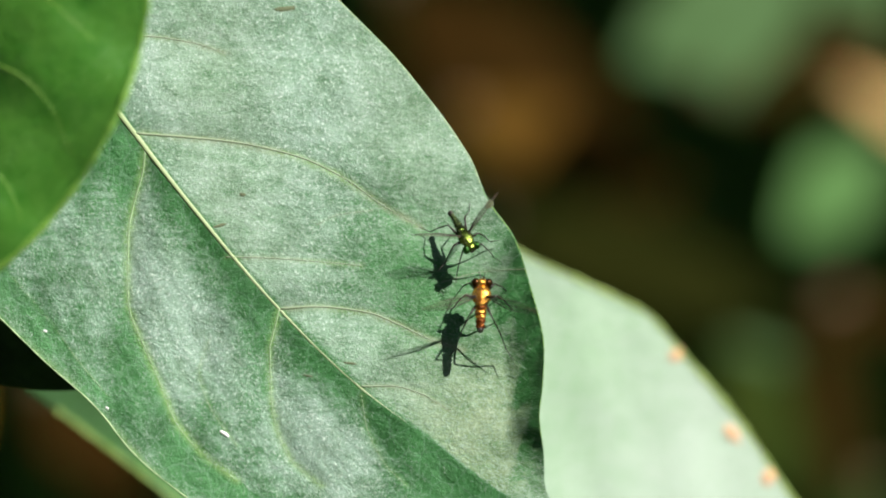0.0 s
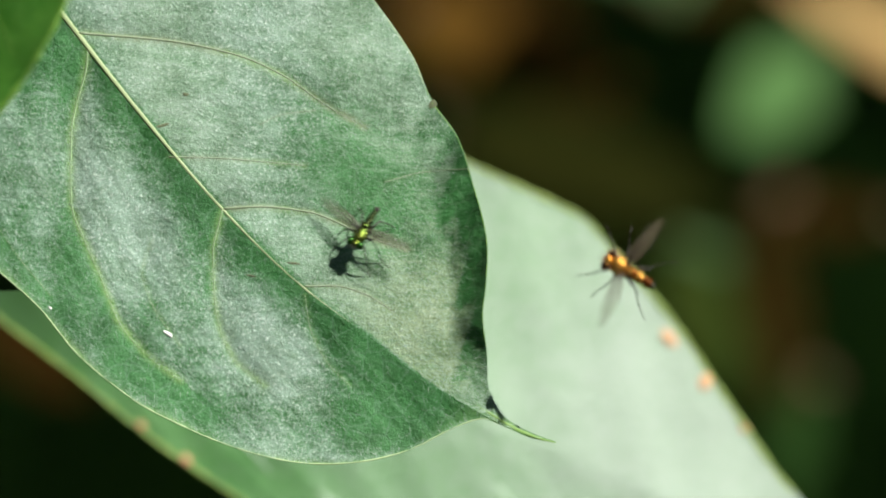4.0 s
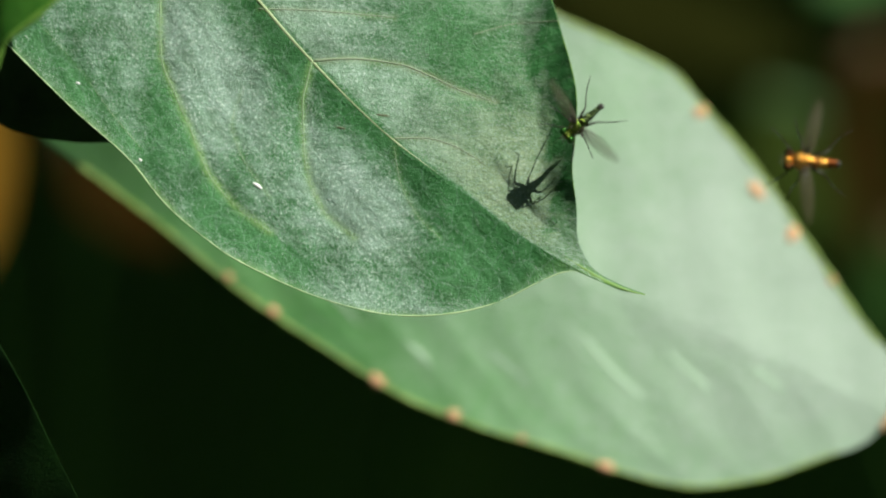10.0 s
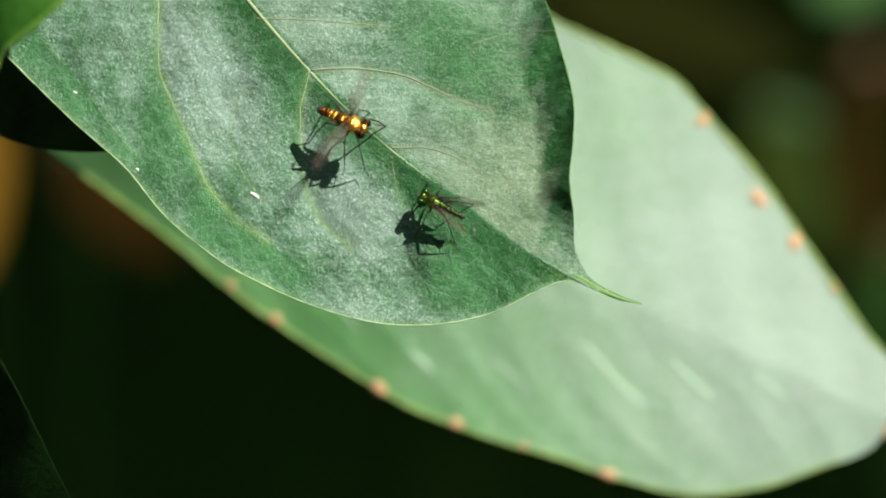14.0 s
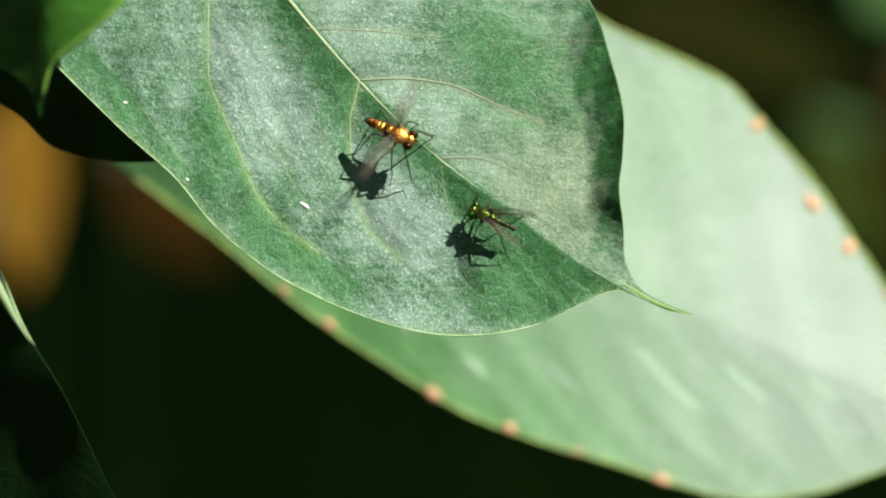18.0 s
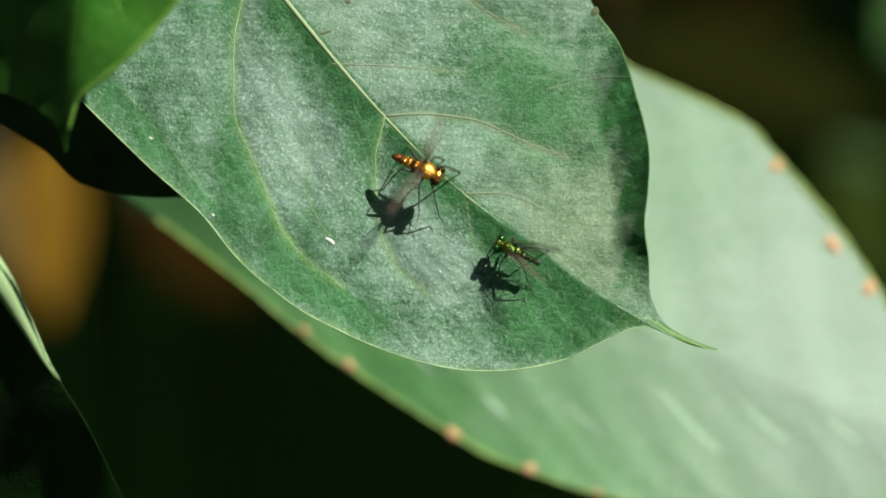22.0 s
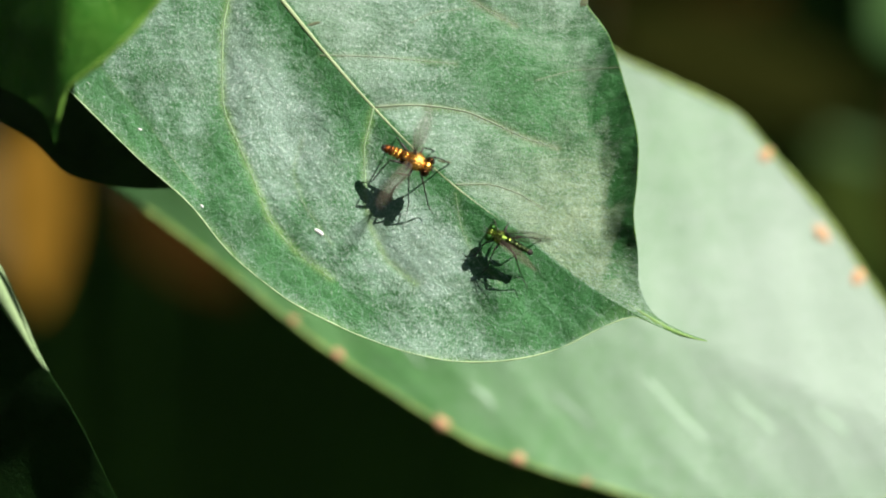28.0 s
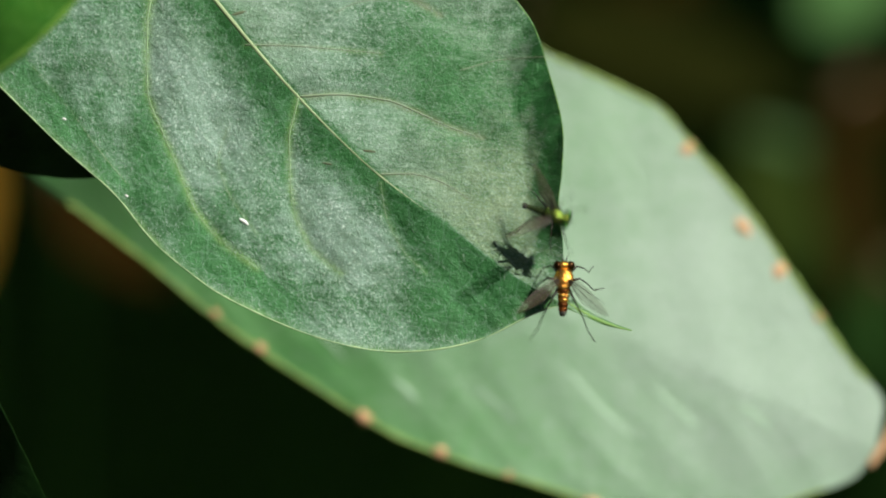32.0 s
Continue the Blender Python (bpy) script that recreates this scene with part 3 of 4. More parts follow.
# White speck, dark nick and small dark olive marks on the leaf.
def flake(blade, x, y, w, h, turn, thick=0.12, seed=0):
    rng = random.Random(seed)
    bm = bmesh.new()
    ring = []
    c, s = math.cos(turn), math.sin(turn)
    for k in range(9):
        t = 2 * math.pi * k / 9
        r = 1 + rng.uniform(-0.2, 0.2)
        u, v = math.cos(t) * w * r, math.sin(t) * h * r
        ring.append((x + u * c - v * s, y + u * s + v * c))
    low_ring = [bm.verts.new(blade.at(p, q, 0.0)) for p, q in ring]
    high = [bm.verts.new(blade.at(x + (p - x) * 0.75, y + (q - y) * 0.75, thick)) for p, q in ring]
    for k in range(9):
        bm.faces.new((low_ring[k], high[k], high[(k + 1) % 9], low_ring[(k + 1) % 9]))
    bm.faces.new(high[::-1])
    bm.normal_update()
    return bm


OLIVE_MARK = plain_material("olive_mark_tone", (0.07, 0.09, 0.04), (0.13, 0.15, 0.08), 3.0, 0.8)
def loose(name, bm, material, label, category, blade):
    ob = part(name, bm, material)
    ob.matrix_world = BASE
    return tagged(ob, label, category)


loose("white_flake", flake(front, 398, 768, 11, 3.2, 0.55, 0.12, 1), SPECK, "tiny white flake stuck on the downy leaf", "flake", front)
loose("white_flake", flake(front, 80, 586, 3.5, 2, 0.3, 0.1, 2), SPECK, "tiny white flake stuck on the downy leaf", "flake", front)
loose("white_flake", flake(front, 190, 722, 4, 2, 0.9, 0.1, 3), SPECK, "tiny white flake stuck on the downy leaf", "flake", front)
for x, y, w, h, a in ((866, 362, 7, 9, 0.2), (390, 399, 13, 3, -0.2), (620, 643, 14, 2.5, 0.1), (430, 345, 6, 4, 0), (505, 16, 20, 5, -0.1), (545, 665, 10, 2, 0.2)):
    part("dark_mark", flake(front, x, y, w, h, a, 0.04, int(x)), OLIVE_MARK, front_leaf)

# Rust spots and the browned tip of the rear leaf, and its pale side veins.
for x, y, w, h, a in ((1187, 631, 11, 16, 0.9), (1286, 770, 24, 11, 0.95), (1352, 846, 12, 17, 0.6), (430, 987, 13, 10, 0.6), (613, 1109, 16, 12, 0.5),
                      (748, 1171, 15, 10, 0.3), (1020, 1262, 20, 10, 0.3), (350, 925, 8, 8, 0.4), (870, 1212, 8, 6, 0.2), (1420, 930, 6, 10, 0.9)):
    k = 0.95
    part("rust_spot", flake(rear, x, y, w * k, h * k, a, 0.6 - 0.4 * (x > 1100), int(x)), RUST, rear_leaf, "orange rust spot")
part("brown_tip", rear.strip([(1558, 1112), (1540, 1150), (1510, 1196)], 0.55, 0.4, 0.2, 12), RUST, rear_leaf, "dry orange-brown leaf tip")
for path in ([(760, 1020), (820, 1060), (890, 1120), (930, 1165)], [(880, 930), (960, 1010), (1060, 1120), (1150, 1180), (1230, 1230)],
             [(1070, 980), (1130, 1060), (1210, 1130), (1300, 1210)], [(640, 1020), (700, 1070), (740, 1120)], [(480, 900), (560, 980), (620, 1050)],
             [(1230, 1050), (1300, 1100), (1390, 1180)]):
    part("vein", rear.strip(path, 0.56, 0.46, -0.29, 30, swell=True), REAR_VEIN, rear_leaf)
part("left_margin", rear.margin(-1, 0.17, 0.97, 0.22), REAR_EDGE, rear_leaf, "yellow-green leaf margin")
part("right_margin", rear.margin(1, 0.3, 0.97, 0.28), REAR_EDGE, rear_leaf, "yellow-green leaf margin")
part("right_margin", over.margin(1, 0.05, 0.97, 0.28), EDGE, over_leaf)
for path in ([(-90, -60), (20, -40), (110, 20), (200, 110)], [(-55, 100), (30, 130), (90, 190), (130, 280)], [(-48, 270), (-10, 300), (25, 350), (40, 400)], [(-190, -230), (-40, -230), (90, -170), (190, -80)]):
    part("vein", over.strip(path, 0.14, 0.05, -0.04, 24), EDGE, over_leaf)

# ---- plants behind, out of focus ----
def behind_leaf(owner, base, tip, width, c, material, lean=0.0, label=""):
    b, t = Vector(base), Vector(tip)
    d = (t - b).normalized()
    n = Vector((d.y, -d.x))
    mid = [tuple(b.lerp(t, 0.5))]
    right = [tuple(b.lerp(t, f) + n * width * w) for f, w in ((0.12, 0.55), (0.4, 1.0), (0.7, 0.72), (0.9, 0.28))]
    left = [tuple(b.lerp(t, f) - n * width * w) for f, w in ((0.12, 0.5), (0.38, 1.0), (0.68, 0.76), (0.9, 0.3))]
    blade = Blade(base, tip, mid, right, left, lambda a, s, room: lean * s - 0.08 * np.abs(s) + wave(a, s, 0.6, width), c)
    ob = part("leaf", blade.mesh(24, 8, 0.5), material, owner, label, Matrix.Translation(-owner.location) @ BASE)
    return blade, ob


def plant_behind(name, foot, label, category):
    ob = new(name)
    ob.location = foot
    return tagged(ob, label, category, "plants behind")


def stalk(owner, points, r0, r1, material, name="stem"):
    pts = [BASE @ p if len(p) == 3 else p for p in points]
    pts = [p - owner.location for p in pts]
    n = len(pts) - 1
    return part(name, tube(pts, [(r0 + (r1 - r0) * k / n) / 1000 for k in range(n + 1)], 8), material, owner)


def rooted(owner, x, y, c, material, r0=5, r1=2.5):
    """A stem from the ground up to a layout point."""
    top = BASE @ lay(x, y, c)
    g = owner.location
    pts = [g.lerp(top, k / 10) + Vector((0.01 * math.sin(k * 1.1), 0.012 * math.sin(k * 0.7), 0)) * (1 - k / 10) for k in range(11)]
    pts = [Vector((p.x, p.y, p.z)) - g for p in pts]
    pts[0].z = -0.02
    return part("stem", tube(pts, [(r0 + (r1 - r0) * k / 10) / 1000 for k in range(11)], 8), material, owner)


def foot_of(x, y, c, dx=0.0, dy=0.0):
    p = BASE @ lay(x, y, c)
    return Vector((p.x + dx, p.y + dy, 0.0))


for x, y, c, leaves in (
        (1330, -300, -560, [((1440, -60), (1110, 110), 118), ((1330, -190), (1290, 190), 100), ((1400, -160), (1600, 60), 70)]),
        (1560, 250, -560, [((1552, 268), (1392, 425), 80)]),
        (1380, 640, -520, [((1290, 610), (1400, 890), 75)])):
    p = plant_behind("broadleaf_plant", foot_of(x, y, c, 0.10, 0.06), "broad-leaved green plant out of focus behind", "plant")
    for base, tip, width in leaves:
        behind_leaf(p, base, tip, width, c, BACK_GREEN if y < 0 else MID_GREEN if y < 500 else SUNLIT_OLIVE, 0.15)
        q = [BASE @ lay(x, y, c - 6), BASE @ lay(*base, c)]
        part("leaf_stalk", tube([q[0] - p.location, q[1] - p.location], [0.0025, 0.0015], 6), BACK_GREEN, p)
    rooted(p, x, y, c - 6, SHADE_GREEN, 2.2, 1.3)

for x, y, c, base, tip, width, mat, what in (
        (700, -80, -680, (690, -20), (1180, 370), 120, DRY_SHADED, "dry brown leaf on a bent stalk"),
        (860, 380, -680, (880, 400), (1400, 560), 95, OLIVE_SHADED, "dull olive-brown leaf on a bent stalk"),
        (1250, 130, -700, (1240, 160), (1620, 60), 70, DRY_SHADED, "dry brown leaf on a bent stalk"),
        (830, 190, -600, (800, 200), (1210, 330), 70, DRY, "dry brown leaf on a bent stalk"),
        (1500, 520, -560, (1450, 540), (1500, 960), 45, DRY_SHADED, "dry brown leaf on a bent stalk"),
        (1700, 560, -560, (1680, 560), (1420, 560), 40, DRY_SHADED, "dry brown leaf on a bent stalk"),
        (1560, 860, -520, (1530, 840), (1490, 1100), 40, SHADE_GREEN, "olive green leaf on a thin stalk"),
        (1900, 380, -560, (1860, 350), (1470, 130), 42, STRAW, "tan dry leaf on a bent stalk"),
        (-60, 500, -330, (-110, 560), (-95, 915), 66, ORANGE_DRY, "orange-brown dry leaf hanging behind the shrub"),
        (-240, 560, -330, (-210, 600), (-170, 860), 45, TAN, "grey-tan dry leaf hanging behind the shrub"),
        (110, 640, -420, (60, 690), (260, 880), 70, DRY_SHADED, "dry brown leaf on a bent stalk")):
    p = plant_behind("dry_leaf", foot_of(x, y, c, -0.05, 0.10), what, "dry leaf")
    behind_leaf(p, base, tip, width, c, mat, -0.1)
    q = [BASE @ lay(x, y, c - 4), BASE @ lay(*base, c)]
    part("leaf_stalk", tube([q[0] - p.location, q[1] - p.location], [0.002, 0.0012], 6), TWIG, p)
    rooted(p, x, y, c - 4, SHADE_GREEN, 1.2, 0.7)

# ---- unseen trees, added to block sun and sky light ----
tree = tagged(new("tree"), "unseen leafy tree added to shade the ground behind", "tree")
tree.location = (1.5, 2.4, 0)
trunk = [Vector((0.03 * math.sin(k), 0.03 * math.cos(k * 1.4), 2.3 * k / 12 - 0.05)) for k in range(13)]
part("trunk", tube(trunk, [0.075 - 0.05 * k / 12 for k in range(13)], 12), TWIG, tree)
rng = random.Random(11)
for k in range(9):
    w = k * 2.4
    top = Vector((math.cos(w) * rng.uniform(0.6, 1.3), math.sin(w) * rng.uniform(0.6, 1.3), rng.uniform(1.45, 2.2)))
    foot = Vector((0, 0, rng.uniform(1.1, 1.8)))
    pts = [foot.lerp(top, j / 6) + Vector((0, 0, 0.12 * math.sin(math.pi * j / 6))) for j in range(7)]
    part("limb", tube(pts, [0.022 - 0.016 * j / 6 for j in range(7)], 7), TWIG, tree)


def foliage(boxes, seed):
    """Loose leaves filling boxes (centre, half sizes, count, leaf size), uneven in outline, with gaps."""
    rng = np.random.default_rng(seed)
    shape = np.array(((0, 0, 0), (0.45, 0.3, -0.06), (0.45, -0.3, -0.06), (0.5, 0, 0.05), (1, 0, -0.12)))
    verts, faces = [], []
    for centre, half, count, size, gaps in boxes:
        for _ in range(count):
            c = Vector(np.array(centre) + np.array(half) * rng.uniform(-1, 1, 3))
            if noise.noise(c * 1.9) < gaps:
                continue
            turn = np.array(Euler((rng.uniform(-0.8, 0.8), rng.uniform(-0.8, 0.8), rng.uniform(0, 6.28))).to_matrix())
            b = len(verts)
            verts.extend((np.array(c) + (shape @ turn.T) * size * rng.uniform(0.7, 1.3)).tolist())
            faces += [(b, b + 2, b + 3), (b, b + 3, b + 1), (b + 1, b + 3, b + 4), (b + 3, b + 2, b + 4)]
    return verts, faces


# the second box has no gaps, to stop sun flecks on the ground
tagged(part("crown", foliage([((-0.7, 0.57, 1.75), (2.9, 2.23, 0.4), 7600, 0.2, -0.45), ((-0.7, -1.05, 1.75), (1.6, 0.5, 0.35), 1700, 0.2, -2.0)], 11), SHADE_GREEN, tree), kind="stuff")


def wood(name, at, boxes, seed, label):
    """A further tree, unseen and added to block sky light: trunk, limbs and a crown of loose leaves."""
    ob = tagged(new(name), label, "tree", "trees round the clearing")
    ob.location = at
    part("trunk", tube(trunk, [0.09 - 0.05 * k / 12 for k in range(13)], 12), TWIG, ob)
    for k in range(5):
        w = k * 1.9 + seed
        pts = [Vector((math.cos(w) * 0.25 * j, math.sin(w) * 0.25 * j, 1.4 + 0.15 * k + 0.13 * j)) for j in range(6)]
        part("limb", tube(pts, [0.025 - 0.004 * j for j in range(6)], 7), TWIG, ob)
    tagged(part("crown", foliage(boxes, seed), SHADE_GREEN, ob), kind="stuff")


wood("tree", (0.2, 4.6, 0), [((0, -0.4, 1.2), (4.0, 0.5, 1.3), 5200, 0.2, -0.45)], 21, "unseen low-branched tree added to block sky light at the back")
wood("tree", (-2.9, 1.6, 0), [((-0.2, 0, 1.3), (0.5, 2.4, 1.5), 3600, 0.22, -0.45), ((1.2, -1.6, 2.5), (1.4, 1.6, 0.35), 3200, 0.22, -0.45)], 22, "unseen leafy tree added to block sky light from the left")
wood("tree", (0.4, -2.6, 0), [((0, 0.6, 1.9), (3.2, 0.6, 1.7), 5200, 0.22, -0.45), ((0, 1.3, 3.0), (3.2, 0.8, 0.3), 2600, 0.22, -0.45)], 23, "unseen leafy tree added behind the viewer to block sky light")

# ---- insects ----
def metal_material(name, a, b_col, rough=0.25, metal=0.9):
    m, n, l, b = nodes_of(name, rough, metal)
    v = coords(n, l, 1000.0)
    l.new(ramp_of(n, l, noise_of(n, l, v, 1.9, 4, 0.7), ((0.36, a), (0.58, b_col))), b.inputs["Base Color"])
    l.new(bump_of(n, l, noise_of(n, l, v, 6.0, 3), 0.7, 0.00008), b.inputs["Normal"])
    return m


def wing_material(name, colour, alpha):
    m, n, l, b = nodes_of(name, 0.5, 0, 0.3)
    v = coords(n, l, 1000.0)
    l.new(mix_of(n, l, noise_of(n, l, v, 1.2, 3), colour, tuple(min(1, 1.8 * c) for c in colour)), b.inputs["Base Color"])
    b.inputs["Alpha"].default_value = alpha
    return m


COPPER = metal_material("coppery_metallic_cuticle", (0.33, 0.095, 0.011), (0.86, 0.43, 0.075), 0.24, 0.9)
COPPER_DARK = metal_material("dark_copper_band", (0.09, 0.026, 0.006), (0.20, 0.06, 0.012), 0.34)
GREEN_METAL = metal_material("green_metallic_cuticle", (0.012, 0.042, 0.006), (0.15, 0.19, 0.03), 0.24)
GREEN_DARK = metal_material("dark_green_band", (0.012, 0.024, 0.009), (0.045, 0.062, 0.020), 0.30)
EYE_RED = metal_material("bronze_brown_eye", (0.020, 0.008, 0.004), (0.075, 0.03, 0.008), 0.28)
EYE_GREEN = metal_material("green_bronze_eye", (0.012, 0.055, 0.012), (0.04, 0.12, 0.02), 0.30)
LEG = plain_material("black_leg_cuticle", (0.012, 0.01, 0.008), (0.035, 0.028, 0.02), 5, 0.4)
WING = wing_material("smoky_wing", (0.062, 0.048, 0.032), 0.40)
PALE_WING = wing_material("pale_brown_wing", (0.085, 0.064, 0.042), 0.32)
WING_VEIN = plain_material("dark_wing_vein", (0.015, 0.012, 0.01), (0.03, 0.025, 0.02), 5, 0.5)
ANT_RED = plain_material("reddish_brown_cuticle", (0.06, 0.020, 0.009), (0.17, 0.060, 0.022), 4, 0.25, spec=0.6)


def egg(centre, radii, seg=16, rings=10, taper=0.0):
    bm = bmesh.new()
    bmesh.ops.create_uvsphere(bm, u_segments=seg, v_segments=rings, radius=1.0)
    for v in bm.verts:
        k = 1 - taper * v.co.x
        v.co = Vector((centre[0] + v.co.x * radii[0], centre[1] + v.co.y * radii[1] * k, centre[2] + v.co.z * radii[2] * k)) / 1000
    return bm


def mm(*points):
    return [Vector(p) / 1000 for p in points]


def wing_mesh(side, long=4.5, wide=0.95):
    rows, top = 16, []
    verts, faces = [], []
    for k in range(rows + 1):
        u = k / rows
        half = wide * math.sin(math.pi * min(1, 0.06 + 0.94 * u) ** 0.75) ** 0.7 * 0.5 + 0.06
        for v in (-1, -0.5, 0, 0.5, 1):
            verts.append((-u * long / 1000, side * (0.1 * u * long + v * half) / 1000, (0.12 * math.sin(3 * u) - 0.07 * v * v) / 1000))
    for k in range(rows):
        for j in range(4):
            a = k * 5 + j
            faces.append((a, a + 1, a + 6, a + 5) if side > 0 else (a, a + 5, a + 6, a + 1))
    return verts, faces


def fly(name, label, body, band, eye, wing, height, size, shiny, taper, plump, ring):
    """A long-legged fly: head, eyes, thorax, ringed abdomen, six stilt legs, two wings. Origin in the thorax, x ahead."""
    root = tagged(new(name), label, "fly", "flies on the leaf")
    root.scale = (size, size, size)
    part("thorax", egg((0.02, 0, 0), (0.92, plump, 0.52 * plump), 20, 14), body, root)
    part("scutellum", egg((-0.74, 0, 0.26), (0.26, 0.40, 0.20)), body, root)
    head = part("head", egg((1.10, 0, -0.04), (0.36, 0.58, 0.44)), body, root)
    part("face", egg((1.34, 0, -0.14), (0.16, 0.24, 0.28)), band, head)
    for s in (1, -1):
        part("eye", egg((1.10, s * 0.50, 0.02), (0.38, 0.36, 0.40), 18, 12), eye, head)
        part("antenna", tube(mm((1.36, s * 0.1, 0.15), (1.6, s * 0.16, 0.28), (2.0, s * 0.3, 0.36)), [0.00007, 0.00004, 0.000015], 5), LEG, head)
    part("proboscis", egg((1.28, 0, -0.46), (0.14, 0.14, 0.22)), LEG, head)
    abdomen = part("abdomen", egg((-0.92, 0, -0.02), (0.42, 0.44, 0.36)), band, root)
    for k in range(5):
        x = -1.08 - ring * k
        r = 0.54 * plump - taper * k + (0.02 if k == 1 else 0)
        z = -0.04 - 0.013 * k * k
        part("segment", egg((x, 0, z), (0.30 * ring / 0.4, r * 1.14, r * 0.68), 16, 10, -0.10), body if k < shiny else band, abdomen)
        part("band", tube(mm((x - 0.55 * ring + 0.05, 0, z - 0.004), (x - 0.55 * ring, 0, z - 0.01), (x - 0.55 * ring - 0.05, 0, z - 0.016)), [r * 0.00090, r * 0.00096, r * 0.00086], 16, 0.62), band, abdomen)
    part("abdomen_tip", egg((-1.34 - 4 * ring, 0, -0.32), (0.30, 0.28, 0.26)), LEG, abdomen, "black tip")
    h = height
    for s in (1, -1):
        for knots in (((0.55, 0.3, -0.4), (1.15, 1.0, -0.2), (1.60, 1.55, -h * 0.5), (1.90, 1.9, -h + 0.1), (2.5, 2.3, -h)),
                      ((0.0, 0.35, -0.5), (0.10, 1.25, -0.1), (0.25, 1.85, -h * 0.45), (0.40, 2.35, -h + 0.1), (0.65, 3.2, -h)),
                      ((-0.4, 0.3, -0.5), (-1.75, 0.85, 0.25), (-2.4, 1.5, -h * 0.4), (-3.0, 2.0, -h + 0.1), (-3.9, 2.6, -h))):
            pts = [(x, s * y, z) for x, y, z in knots]
            leg = part("leg", tube(mm(pts[0], tuple((a + b) / 2 for a, b in zip(*pts[:2])), pts[1]), [0.00012, 0.000125, 0.00007], 7), LEG, root)
            part("tibia", tube(mm(*pts[1:4]), [0.000065, 0.000055, 0.000045], 6), LEG, leg)
            part("tarsus", tube(mm(*pts[3:]), [0.00005, 0.00003], 5), LEG, leg)
    wings = []
    for s in (1, -1):
        w = part("wing", wing_mesh(s), wing, root, "smoky translucent wing", Matrix.Translation((-0.0002, s * 0.0004, 0.00045)))
        for path in (((0, -0.05, 0), (-2.2, -0.42, 0), (-4.1, 0.2, 0)), ((0, 0, 0), (-2.2, 0.15, 0.12), (-4.2, 0.45, 0.02)), ((0, 0.05, 0), (-2.0, 0.55, 0.1), (-3.6, 0.95, 0))):
            part("wing_vein", tube(mm(*[(x, s * y, z) for x, y, z in path]), [0.00005, 0.00003, 0.00001], 5), WING_VEIN, w)
        wings.append(w)
    bristles = bmesh.new()
    for k in range(14):
        a, b = 0.45 * ((k % 7) - 3) / 3 * 1.6, 0.25 * (1 if k < 7 else -1)
        p = Vector((a, b, 0.62 - 0.25 * abs(a)))
        q = p + Vector((-0.28, b * 0.9, 0.42))
        v = [bristles.verts.new(x / 1000) for x in (p + Vector((0, 0.025, 0)), p - Vector((0, 0.025, 0)), p + Vector((0.03, 0, 0)), q)]
        for f in ((0, 1, 3), (1, 2, 3), (2, 0, 3)):
            bristles.faces.new([v[i] for i in f])
    part("bristles", bristles, LEG, root)
    return root, wings


green_fly, green_wings = fly("green_fly", "metallic green long-legged fly with smoky wings", GREEN_METAL, GREEN_DARK, EYE_GREEN, WING, 2.8, 0.98, 1, 0.040, 0.68, 0.37)
copper_fly, copper_wings = fly("copper_fly", "metallic copper-orange long-legged fly with dark eyes", COPPER, COPPER_DARK, EYE_RED, PALE_WING, 3.8, 1.12, 3, 0.020, 0.78, 0.34)

ant = tagged(new("ant"), "small reddish-brown ant walking on the leaf", "ant")
part("abdomen", egg((-0.95, 0, 0.1), (0.62, 0.42, 0.42)), ANT_RED, ant)
part("waist", egg((-0.25, 0, 0.05), (0.2, 0.14, 0.18)), ANT_RED, ant)
part("thorax", egg((0.3, 0, 0.08), (0.5, 0.26, 0.28)), ANT_RED, ant)
ant_head = part("head", egg((1.05, 0, 0.08), (0.36, 0.33, 0.28)), ANT_RED, ant)
for s in (1, -1):
    part("antenna", tube(mm((1.3, s * 0.1, 0.15), (1.6, s * 0.35, 0.3), (2.0, s * 0.45, 0.1)), [0.00005, 0.00004, 0.00003], 5), ANT_RED, ant_head)
    for x, f in ((0.55, 0.9), (0.3, 0.1), (0.05, -0.8)):
        part("leg", tube(mm((x, s * 0.2, 0), (x + f * 0.4, s * 0.7, 0.25), (x + f * 0.8, s * 1.1, -0.5)), [0.00006, 0.00005, 0.00003], 5), ANT_RED, ant)

